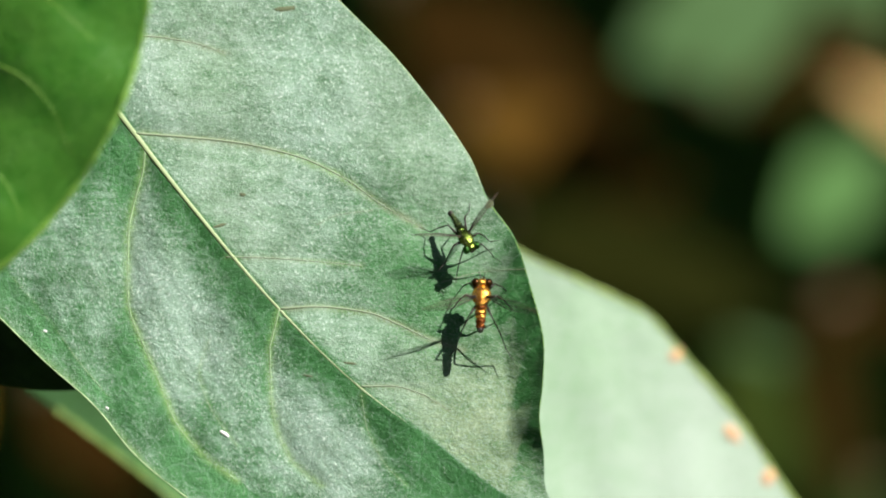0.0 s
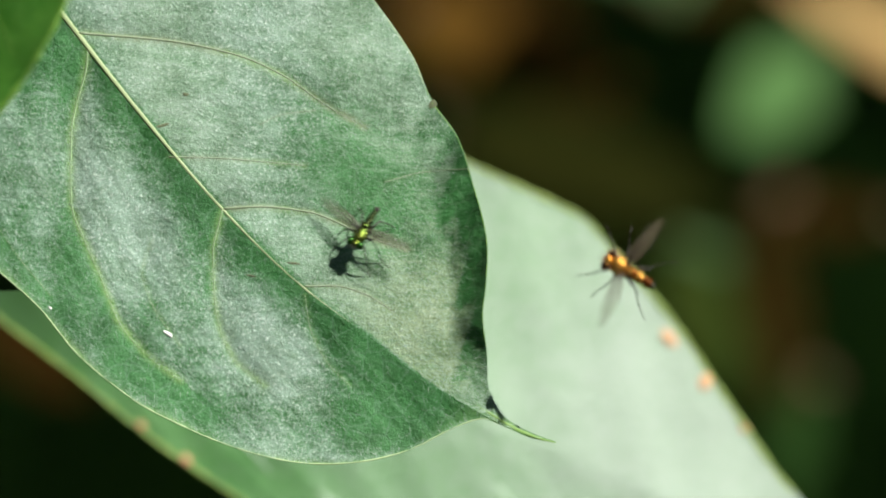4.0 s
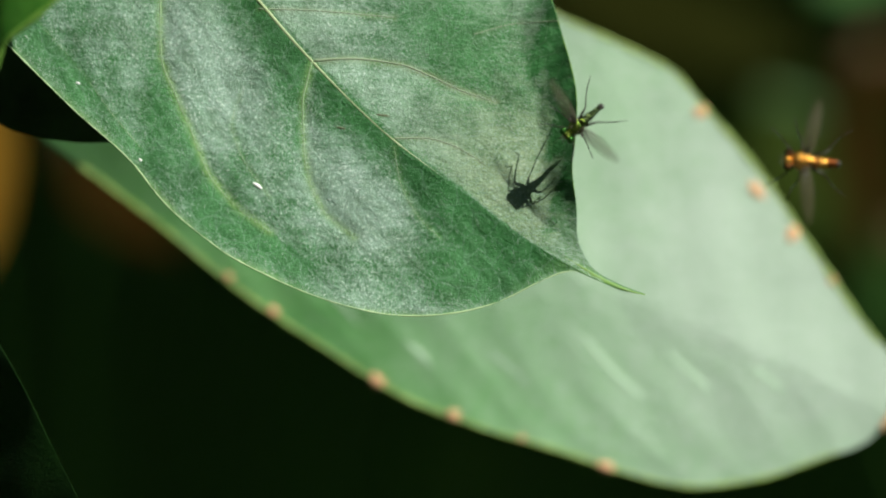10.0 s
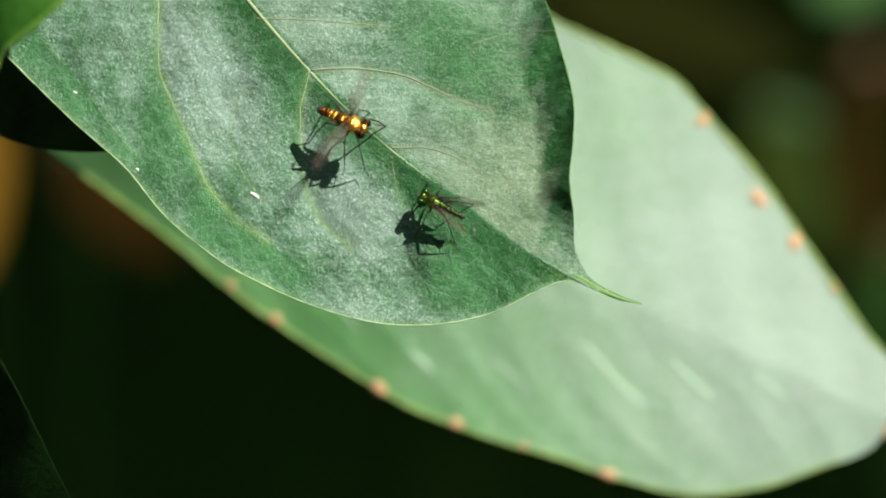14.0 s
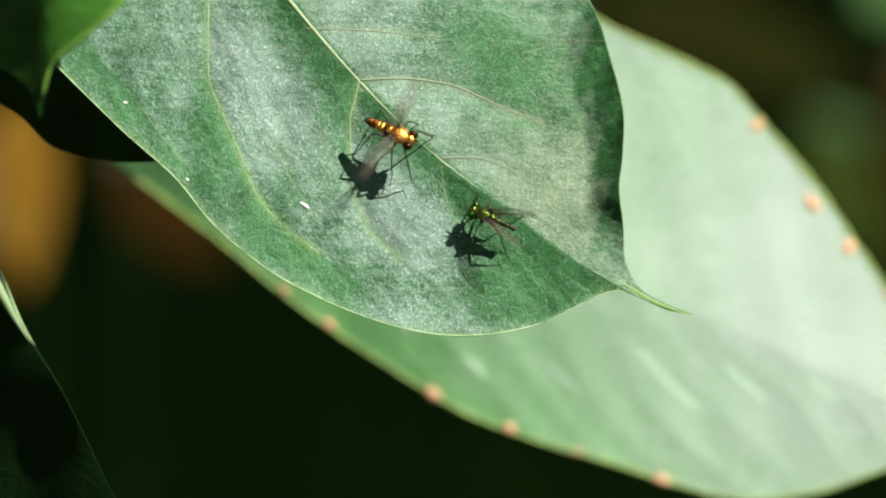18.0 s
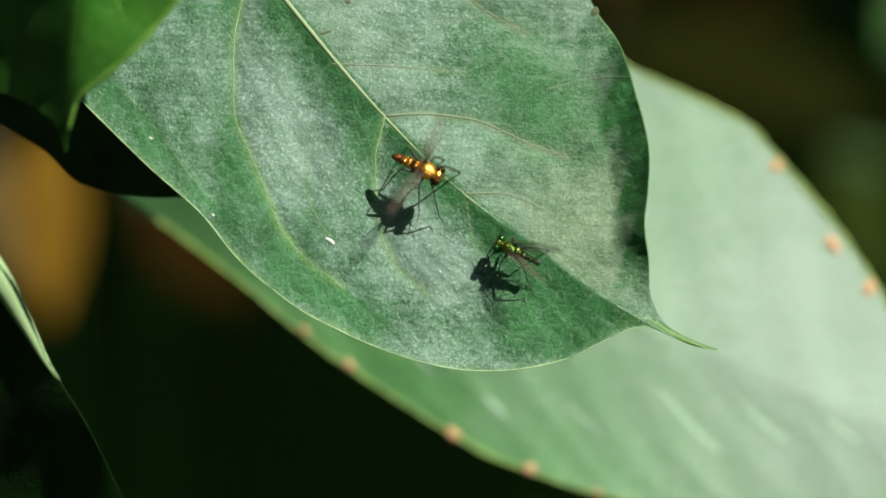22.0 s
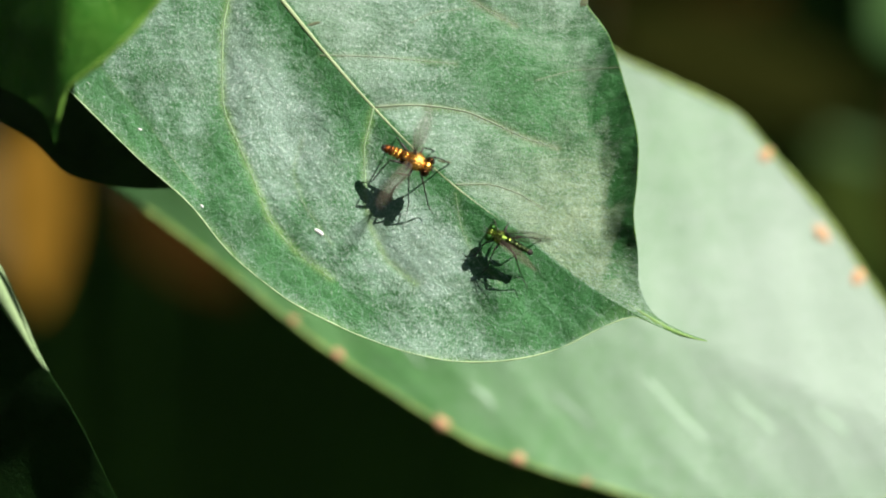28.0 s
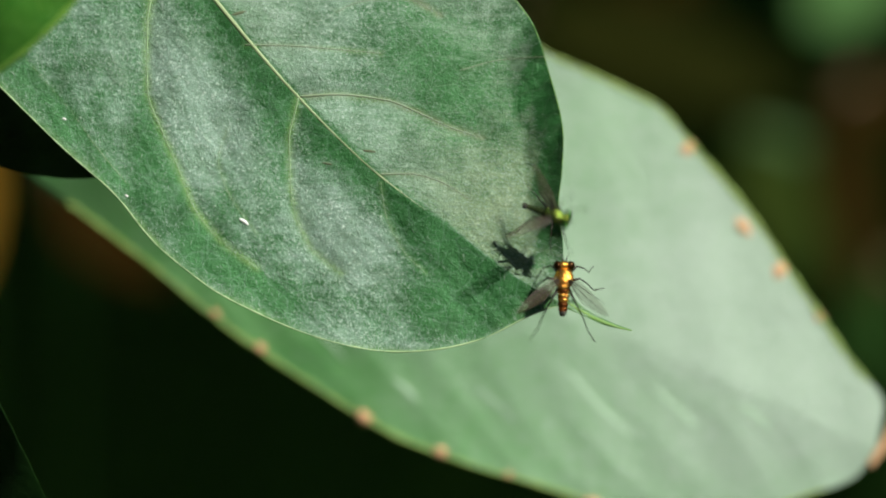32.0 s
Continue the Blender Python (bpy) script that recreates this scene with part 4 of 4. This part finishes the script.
# ---- what moves ----
# seconds, millimetres across and up the leaf plane, height over the leaf, heading in degrees
GREEN_ROWS = [
    (0, 2.00, 1.00, 3.25, -62), (1, 2.35, 0.55, 3.25, -62), (1.1, 2.38, 0.62, 3.2, -58), (1.2, 3.21, 1.54, 2.5, -20),
    (1.3, 14.44, -1.49, 7.0, 60), (1.4, 14.47, -3.67, 7.0, 120), (1.5, 11.20, -0.35, 3.4, 170), (1.6, 2.87, 2.01, 1.8, 190),
    (1.7, 2.24, 2.12, 1.9, 200), (1.8, 0.16, 2.03, 1.8, 190), (1.9, -4.32, 8.39, 1.9, 210), (1.97, -5.45, 2.75, 2.0, 274),
    (2.03, -5.45, 2.75, 2.0, 274), (2.1, -1.04, -7.36, 2.2, 265), (2.2, -0.18, -4.42, 2.3, 330), (2.3, 4.73, -1.48, 2.0, 300),
    (2.4, 2.99, 0.01, 2.2, 260), (2.5, 4.90, 2.30, 3.2, 300), (2.55, 11.76, 1.72, 4.6, 345), (2.6, 18.63, 1.14, 6.0, 390),
    (2.65, 17.05, -3.69, 6.5, 435), (2.7, 15.46, -8.52, 7.0, 480), (2.8, 5.99, -8.28, 2.7, 540), (2.9, -3.88, -7.44, 2.0, 575),
    (3, -6.00, -6.25, 2.2, 579), (3.2, -6.31, -6.24, 2.2, 579), (3.3, 1.76, 4.44, 5.8, 540), (3.4, -4.17, 4.27, 1.8, 535),
    (3.45, -5.64, 0.96, 2.1, 580), (3.5, -7.10, -2.35, 2.4, 625), (4, -2.20, -7.47, 2.2, 600), (4.4, 6.76, -3.19, 5.0, 660),
    (4.55, 3.75, -1.53, 3.6, 615), (4.7, 0.73, 0.14, 2.2, 570), (5.2, 2.43, -11.14, 2.0, 620), (5.5, 3.65, -14.75, 2.0, 645),
    (5.6, 3.63, -15.41, 2.0, 600), (5.7, 1.31, -15.22, 1.7, 584), (6, 1.30, -15.25, 1.7, 584), (7, 1.25, -15.35, 1.7, 582),
    (8, 1.05, -15.50, 1.7, 585), (8.4, 1.00, -15.56, 1.7, 585), (8.5, 11.15, -14.00, 5.0, 550), (8.6, 8.73, 7.04, 9.0, 480),
    (8.7, -5.44, 10.53, 9.0, 530), (8.8, -9.61, 3.02, 7.0, 600), (8.9, -13.73, -17.64, 4.0, 660), (8.95, -13.89, -15.95, 3.1, 710),
    (8.97, -14.05, -14.25, 2.3, 760), (9.03, -14.05, -14.25, 2.3, 760), (9.065, -9.54, -9.55, 2.3, 710), (9.1, -5.03, -4.85, 2.4, 660),
    (9.2, -8.21, -15.35, 2.2, 625), (9.25, -10.03, -15.35, 2.2, 578), (9.3, -11.84, -15.35, 2.3, 530), (9.4, -15.82, -11.70, 1.9, 600),
    (9.5, -10.95, -3.20, 2.0, 670), (9.6, -1.90, -3.63, 2.0, 660), (9.7, 4.90, -15.51, 2.0, 650), (9.8, 3.45, -15.29, 2.0, 635),
    (9.9, 16.75, -4.57, 7.0, 600), (9.97, 8.90, -11.15, 4.2, 580), (10.03, 8.90, -11.15, 4.2, 580), (10.1, -3.42, -18.35, 1.9, 590),
    (10.2, -6.99, -19.80, 2.0, 590), (10.3, -6.71, -19.05, 2.0, 595), (10.4, -6.03, -20.10, 2.0, 590), (10.5, 0.50, -18.95, 3.5, 550),
    (10.6, 8.98, -19.60, 3.8, 555), (10.7, 0.26, -20.65, 2.0, 560), (10.8, -12.06, -15.25, 3.0, 560), (10.9, -14.53, -14.90, 2.0, 540),
    (10.97, -13.05, -14.65, 2.3, 470), (11.03, -13.05, -14.65, 2.3, 470), (11.1, -4.34, -12.24, 2.1, 390), (11.2, 2.67, -15.93, 2.2, 310),
    (11.3, -6.32, -18.07, 2.0, 235), (11.4, -9.26, -20.36, 2.0, 235), (11.5, 8.25, -23.50, 2.0, 190), (11.6, -1.40, -19.37, 2.0, 200),
    (11.7, -4.20, -18.29, 2.0, 202), (11.8, -4.35, -17.86, 2.0, 200), (12, -3.75, -16.55, 2.1, 196), (12.6, -3.49, -16.82, 2.1, 190),
    (13, -3.65, -16.70, 2.0, 180), (13.4, -3.48, -16.51, 2.0, 175), (13.7, -3.48, -16.76, 1.9, 158), (14, -3.45, -16.95, 1.9, 153),
    (18, -3.35, -17.15, 1.9, 155), (21, -3.40, -17.00, 1.9, 154), (24, -3.40, -17.00, 1.9, 153), (26, -3.25, -16.85, 1.9, 153),
    (29, -3.15, -16.88, 1.9, 154), (29.9, -3.25, -17.09, 1.9, 154), (29.95, 0.90, -15.23, 3.8, 197), (29.97, 5.05, -13.38, 5.8, 240),
    (30.03, 5.05, -13.38, 5.8, 240), (30.1, 3.97, -18.02, 3.0, 270), (30.2, 9.99, -20.95, 4.0, 240), (30.3, 16.66, -25.85, 8.0, 180),
    (30.4, 12.18, -12.83, 8.0, 120), (30.5, 8.90, -2.62, 5.7, 170), (30.6, 5.06, -3.95, 5.6, 220), (30.7, 2.87, -15.39, 1.9, 240),
    (30.8, 4.88, -15.31, 2.3, 260), (30.9, 16.24, -15.85, 8.0, 190), (30.97, 25.95, -13.47, 10.0, 190), (31.03, 25.95, -13.47, 10.0, 190),
    (31.1, 13.75, -17.39, 8.0, 180), (31.2, 6.80, -20.81, 3.5, 180), (31.3, 3.30, -19.94, 2.8, 205), (31.4, -6.25, -17.11, 3.0, 210),
    (31.5, -6.90, -8.78, 2.2, 240), (31.6, -5.07, -5.50, 2.2, 300), (31.7, 7.11, -17.54, 2.3, 300), (31.8, 9.54, -17.66, 2.0, 300),
    (31.9, 8.97, -18.40, 2.0, 300), (32, 8.20, -15.82, 3.0, 340),
]
COPPER_ROWS = [
    (0, 3.40, -4.15, 3.29, 88), (1, 3.45, -4.25, 3.29, 88), (1.2, 4.06, -3.96, 3.2, 88), (1.3, 13.69, 0.21, 12.0, 20),
    (1.4, 34.67, -6.92, 8.0, 60), (1.5, 21.70, -5.35, 8.0, 120), (1.6, 20.02, 13.31, 8.0, 170), (1.7, -10.71, 7.17, 4.7, 180),
    (1.75, -10.22, 4.20, 3.8, 265), (1.8, -9.74, 1.23, 2.8, 350), (1.9, 9.23, 4.59, 11.0, 420), (1.97, 3.30, 15.50, 7.6, 490),
    (2.03, 3.30, 15.50, 7.6, 490), (2.1, -18.19, -2.31, 2.8, 560), (2.2, -13.68, -2.62, 4.0, 570), (2.3, 13.43, -7.98, 8.0, 640),
    (2.4, 17.14, 3.86, 9.0, 720), (2.5, 0.45, 10.00, 2.9, 650), (2.6, 47.93, 6.29, 8.0, 700), (2.7, 35.26, -9.32, 8.0, 780),
    (2.8, 13.44, -14.93, 6.0, 840), (2.9, -5.28, -12.49, 2.6, 815), (3, -5.50, -12.95, 2.6, 812), (3.2, -5.86, -12.94, 2.6, 812),
    (3.3, 0.96, -5.66, 11.0, 780), (3.4, 15.63, 3.67, 7.9, 740), (3.5, 3.80, 2.10, 10.0, 820), (4, 20.80, -10.47, 8.0, 870),
    (4.5, 6.75, -14.75, 4.0, 820), (5, 18.20, -8.03, 8.0, 760), (5.5, 22.20, -14.95, 8.0, 730), (5.6, -0.77, -20.06, 2.5, 760),
    (5.7, -0.69, -19.02, 2.5, 784), (6, -0.35, -19.10, 2.5, 784), (7, -0.40, -19.10, 2.5, 786), (8, -0.25, -18.85, 2.5, 785),
    (8.4, -0.30, -18.81, 2.5, 784), (8.5, -0.55, -17.85, 4.5, 735), (8.6, -10.27, 7.04, 10.0, 810), (8.7, -23.94, 8.03, 10.0, 890),
    (8.8, -26.61, -14.98, 9.0, 960), (8.9, -21.23, -26.74, 8.0, 1020), (8.97, -9.95, -20.75, 4.0, 1100), (9.03, -9.95, -20.75, 4.0, 1100),
    (9.1, 6.72, -7.85, 4.3, 1140), (9.2, 0.29, -21.20, 4.7, 1210), (9.3, -3.54, -23.60, 2.5, 1205), (9.4, -21.67, -13.50, 3.0, 1230),
    (9.45, -12.01, -6.50, 8.0, 1185), (9.5, -2.35, 0.50, 13.0, 1140), (9.6, 3.90, 3.22, 10.0, 1060), (9.7, 11.95, -19.16, 5.0, 1020),
    (9.8, 11.10, -21.74, 3.0, 1090), (9.9, 19.95, -21.32, 6.0, 1170), (9.95, 24.43, -17.74, 7.0, 1212), (9.97, 28.90, -14.15, 8.0, 1255),
    (10.03, 28.90, -14.15, 8.0, 1255), (10.1, -2.42, -23.80, 4.0, 1200), (10.2, -6.19, -26.25, 2.5, 1180),
    (10.3, -14.01, -21.05, 3.0, 1140), (10.4, -19.18, -17.90, 2.4, 1090), (10.5, -10.00, -9.85, 9.0, 1040), (10.6, 9.98, -25.45, 8.0, 1110),
    (10.7, 19.06, -20.65, 8.0, 1180), (10.8, -15.11, -17.10, 4.6, 1230), (10.9, -23.63, -13.90, 2.2, 1150),
    (10.97, -23.20, -13.30, 2.4, 1085), (11.03, -23.20, -13.30, 2.4, 1085), (11.1, -10.39, -11.19, 9.0, 1050),
    (11.2, 13.37, -18.18, 6.0, 980), (11.3, 15.28, -16.42, 7.0, 1060), (11.4, -12.46, -25.61, 3.0, 1140), (11.5, -10.35, -16.65, 4.0, 1190),
    (11.6, 9.70, -33.12, 8.0, 1250), (11.7, 14.40, -8.59, 9.0, 1270), (11.8, -17.85, -8.11, 2.6, 1340), (11.9, -11.95, -9.03, 7.9, 1280),
    (12, 8.00, -16.55, 5.0, 1250), (12.1, -12.82, -6.98, 3.3, 1330), (12.2, -12.14, -9.61, 2.8, 1410), (12.3, -12.36, -9.34, 2.8, 1412),
    (13, -10.75, -10.20, 2.8, 1414), (14, -10.80, -9.95, 2.8, 1414), (18, -11.00, -10.05, 2.8, 1413), (21, -10.90, -10.05, 2.8, 1414),
    (24, -10.80, -10.05, 2.8, 1412), (26, -10.85, -10.05, 2.8, 1413), (29, -10.75, -10.07, 2.8, 1414), (29.9, -10.65, -10.09, 2.8, 1413),
    (29.97, -11.70, -8.93, 3.2, 1397), (30.03, -11.70, -8.93, 3.2, 1397), (30.1, -11.58, -7.92, 2.6, 1385),
    (30.2, -7.16, -11.25, 3.6, 1390), (30.3, -3.54, -17.80, 2.8, 1380), (30.4, -5.17, -18.08, 5.0, 1440), (30.5, 26.70, -6.22, 9.0, 1450),
    (30.6, -1.94, 4.25, 4.0, 1380), (30.7, -0.58, -6.94, 9.0, 1350), (30.8, -0.77, -20.36, 2.6, 1295), (30.9, 2.49, -12.85, 8.6, 1350),
    (30.97, 8.45, -3.73, 11.6, 1395), (31.03, 8.45, -3.73, 11.6, 1395), (31.1, 13.15, -6.69, 12.0, 1350), (31.2, 20.15, -26.66, 9.0, 1280),
    (31.3, 10.20, -26.84, 7.0, 1260), (31.4, -13.10, -20.16, 2.6, 1180), (31.5, -5.30, -12.82, 7.5, 1140), (31.6, 6.48, -3.45, 4.4, 1085),
    (31.7, 14.76, -1.58, 10.0, 1020), (31.8, 27.74, -22.11, 8.0, 1070), (31.9, 13.42, -22.05, 5.0, 1140), (32, 9.00, -21.43, 2.5, 1168),
]
ANT_ROWS = [
    (0, -45.20, 3.05, 0.5, -40), (25.6, -45.20, 3.05, 0.5, -40), (25.7, -42.20, -1.45, 0.5, -45), (25.8, -38.69, -5.27, 0.5, -20),
    (25.9, -35.42, -6.21, 0.5, -15), (26, -31.60, -5.90, 0.5, -8), (26.1, -27.43, -6.40, 0.5, 20), (26.2, -27.21, -5.65, 0.5, 60),
    (26.3, -27.39, -4.50, 0.5, 90), (26.4, -29.17, -2.15, 0.5, 120), (26.5, -32.60, 2.45, 0.5, 140), (26.8, -37.20, 5.55, 0.5, 150),
    (32, -37.20, 5.55, 0.5, 150),
]
SWAY = [
    (0, 0.55, 0.15), (1, 0.00, -0.40), (2, -0.30, -0.70), (3, 0.25, -0.10), (3.5, 0.00, -0.25), (5.5, -0.10, -0.50), (6, -0.45, -0.75),
    (6.5, -0.10, -0.40), (7, -0.20, 0.10), (7.5, 0.00, 0.05), (8, -0.15, -0.35), (8.5, 0.15, 0.30), (9, -0.30, 0.05), (9.5, -0.20, -0.20),
    (10, -0.25, -0.30), (10.5, 0.00, 0.15), (11, -0.25, 0.10), (11.5, 0.10, -0.25), (12, 0.10, -0.25), (12.5, 0.10, -0.25),
    (13, 0.45, 0.60), (13.5, -0.05, -0.25), (14, 0.25, -0.15), (14.5, 0.30, -0.05), (15, 0.40, -0.10), (15.5, 0.20, -0.15),
    (17.5, 0.10, -0.10), (18, 0.65, 0.35), (18.5, 0.40, 0.05), (19, 0.10, 0.20), (19.5, 0.20, 0.25), (20, -0.20, -0.10),
    (20.5, -0.20, -0.35), (21, 0.15, 0.25), (21.5, 0.25, -0.00), (22, 0.10, -0.15), (22.5, 0.30, 0.35), (23, 0.30, 0.05),
    (23.5, 0.30, 0.20), (24, 0.30, 0.15), (24.5, 0.00, -0.10), (25, 0.15, -0.05), (25.5, 0.10, -0.15), (26, 0.15, -0.25),
    (26.5, 0.15, -0.10), (28.5, 0.00, 0.03), (29, -0.10, -0.17), (29.5, -0.10, -0.38), (30, 0.00, -0.23), (30.5, -0.65, -0.82),
    (31, -0.65, -1.02), (31.5, -0.35, -0.47), (32, -0.20, -0.38),
]


def surface(x, y):
    """Height of the front leaf at a layout place in millimetres; level ground off its edge."""
    u, v = 784 + x * 20, 441 - y * 20
    r = np.array((u, v)) - front.base
    a, s = r @ front.d, r @ front.n
    lo, mid, hi = front.ends(a)
    return float(front.height(a, min(max(s, lo + 60), hi - 25)))


def insect_rows(rows, stilt=0.0):
    out = []
    for t, x, y, h, heading in rows:
        z = surface(x, y) + stilt + h * 1.1 + 0.8 * max(0, h - 3.0)
        k = 1 - z / 1000 / FOCUS
        lean = Matrix()
        if h < 3.3:
            e = 2.5
            gx = (surface(x + e, y) - surface(x - e, y)) / (2 * e)
            gy = (surface(x, y + e) - surface(x, y - e)) / (2 * e)
            up = Vector((-0.45 * gx, 0.36 - 0.45 * gy, 1)).normalized()
            lean = Vector((0, 0, 1)).rotation_difference(up).to_matrix().to_4x4()
        out.append((t, BASE @ Matrix.Translation((x * k / 1000, y * k / 1000, z / 1000)) @ lean @ pose(0, 0, 0, 0, 0, heading)))
    return out


def wing_rows(s, stops):
    """Sweep from straight back, lift and twist about its length, of one wing."""
    return [(t, pose(-0.0002, s * 0.0004, 0.00045, s * twist, lift, -s * sweep)) for t, sweep, lift, twist in stops]


def flutter(spans, rest):
    """Resting stops, with beating wings in between."""
    out = []
    for t0, t1, mean in spans:
        k = 0
        t = t0
        while t <= t1 + 1e-6:
            out.append((round(t, 3), mean + 26 * (k % 2), -28 if k % 2 else 30, 12 if k % 2 else -18))
            k += 1
            t += 1 / 15
    return sorted(out + rest)


FLIGHTS = [(1.3, 2.8, 66), (3.3, 5.5, 66), (8.5, 12.0, 66), (30.0, 31.9, 66)]
HOVER = [(12.3, 29.9, 66)]
GREEN_WINGS = [(0, 61, 5, 50), (1.1, 61, 5, 50), (2.95, 30, 8, 25), (3.2, 30, 8, 25), (5.65, 62, 6, 40), (7, 60, 6, 30), (8.0, 46, 8, 8), (8.4, 46, 8, 8),
               (12.3, 58, 14, 25), (13.3, 52, 16, 25), (13.8, 11, 6, 34), (29.9, 11, 6, 34), (32.0, 40, 8, 20)]
COPPER_WINGS = [(0, 66, 4, 60), (1.2, 66, 4, 60), (2.95, 42, 6, 30), (3.2, 42, 6, 30), (5.65, 35, 5, 25), (8.4, 34, 5, 22), (32.0, 40, 6, 30)]


def motions():
    walk(green_fly, insect_rows(GREEN_ROWS, 0.2))
    walk(copper_fly, insect_rows(COPPER_ROWS, 0.9))
    walk(ant, insect_rows(ANT_ROWS))
    for wings, rest, spans in ((green_wings, GREEN_WINGS, FLIGHTS), (copper_wings, COPPER_WINGS, FLIGHTS + HOVER)):
        for w, s in zip(wings, (1, -1)):
            walk(w, wing_rows(s, flutter(spans, rest)))
    walk(rear_leaf, [(t, LAYOUT @ Matrix.Translation((x / 1000, y / 1000, 0))) for t, x, y in SWAY])


motions()
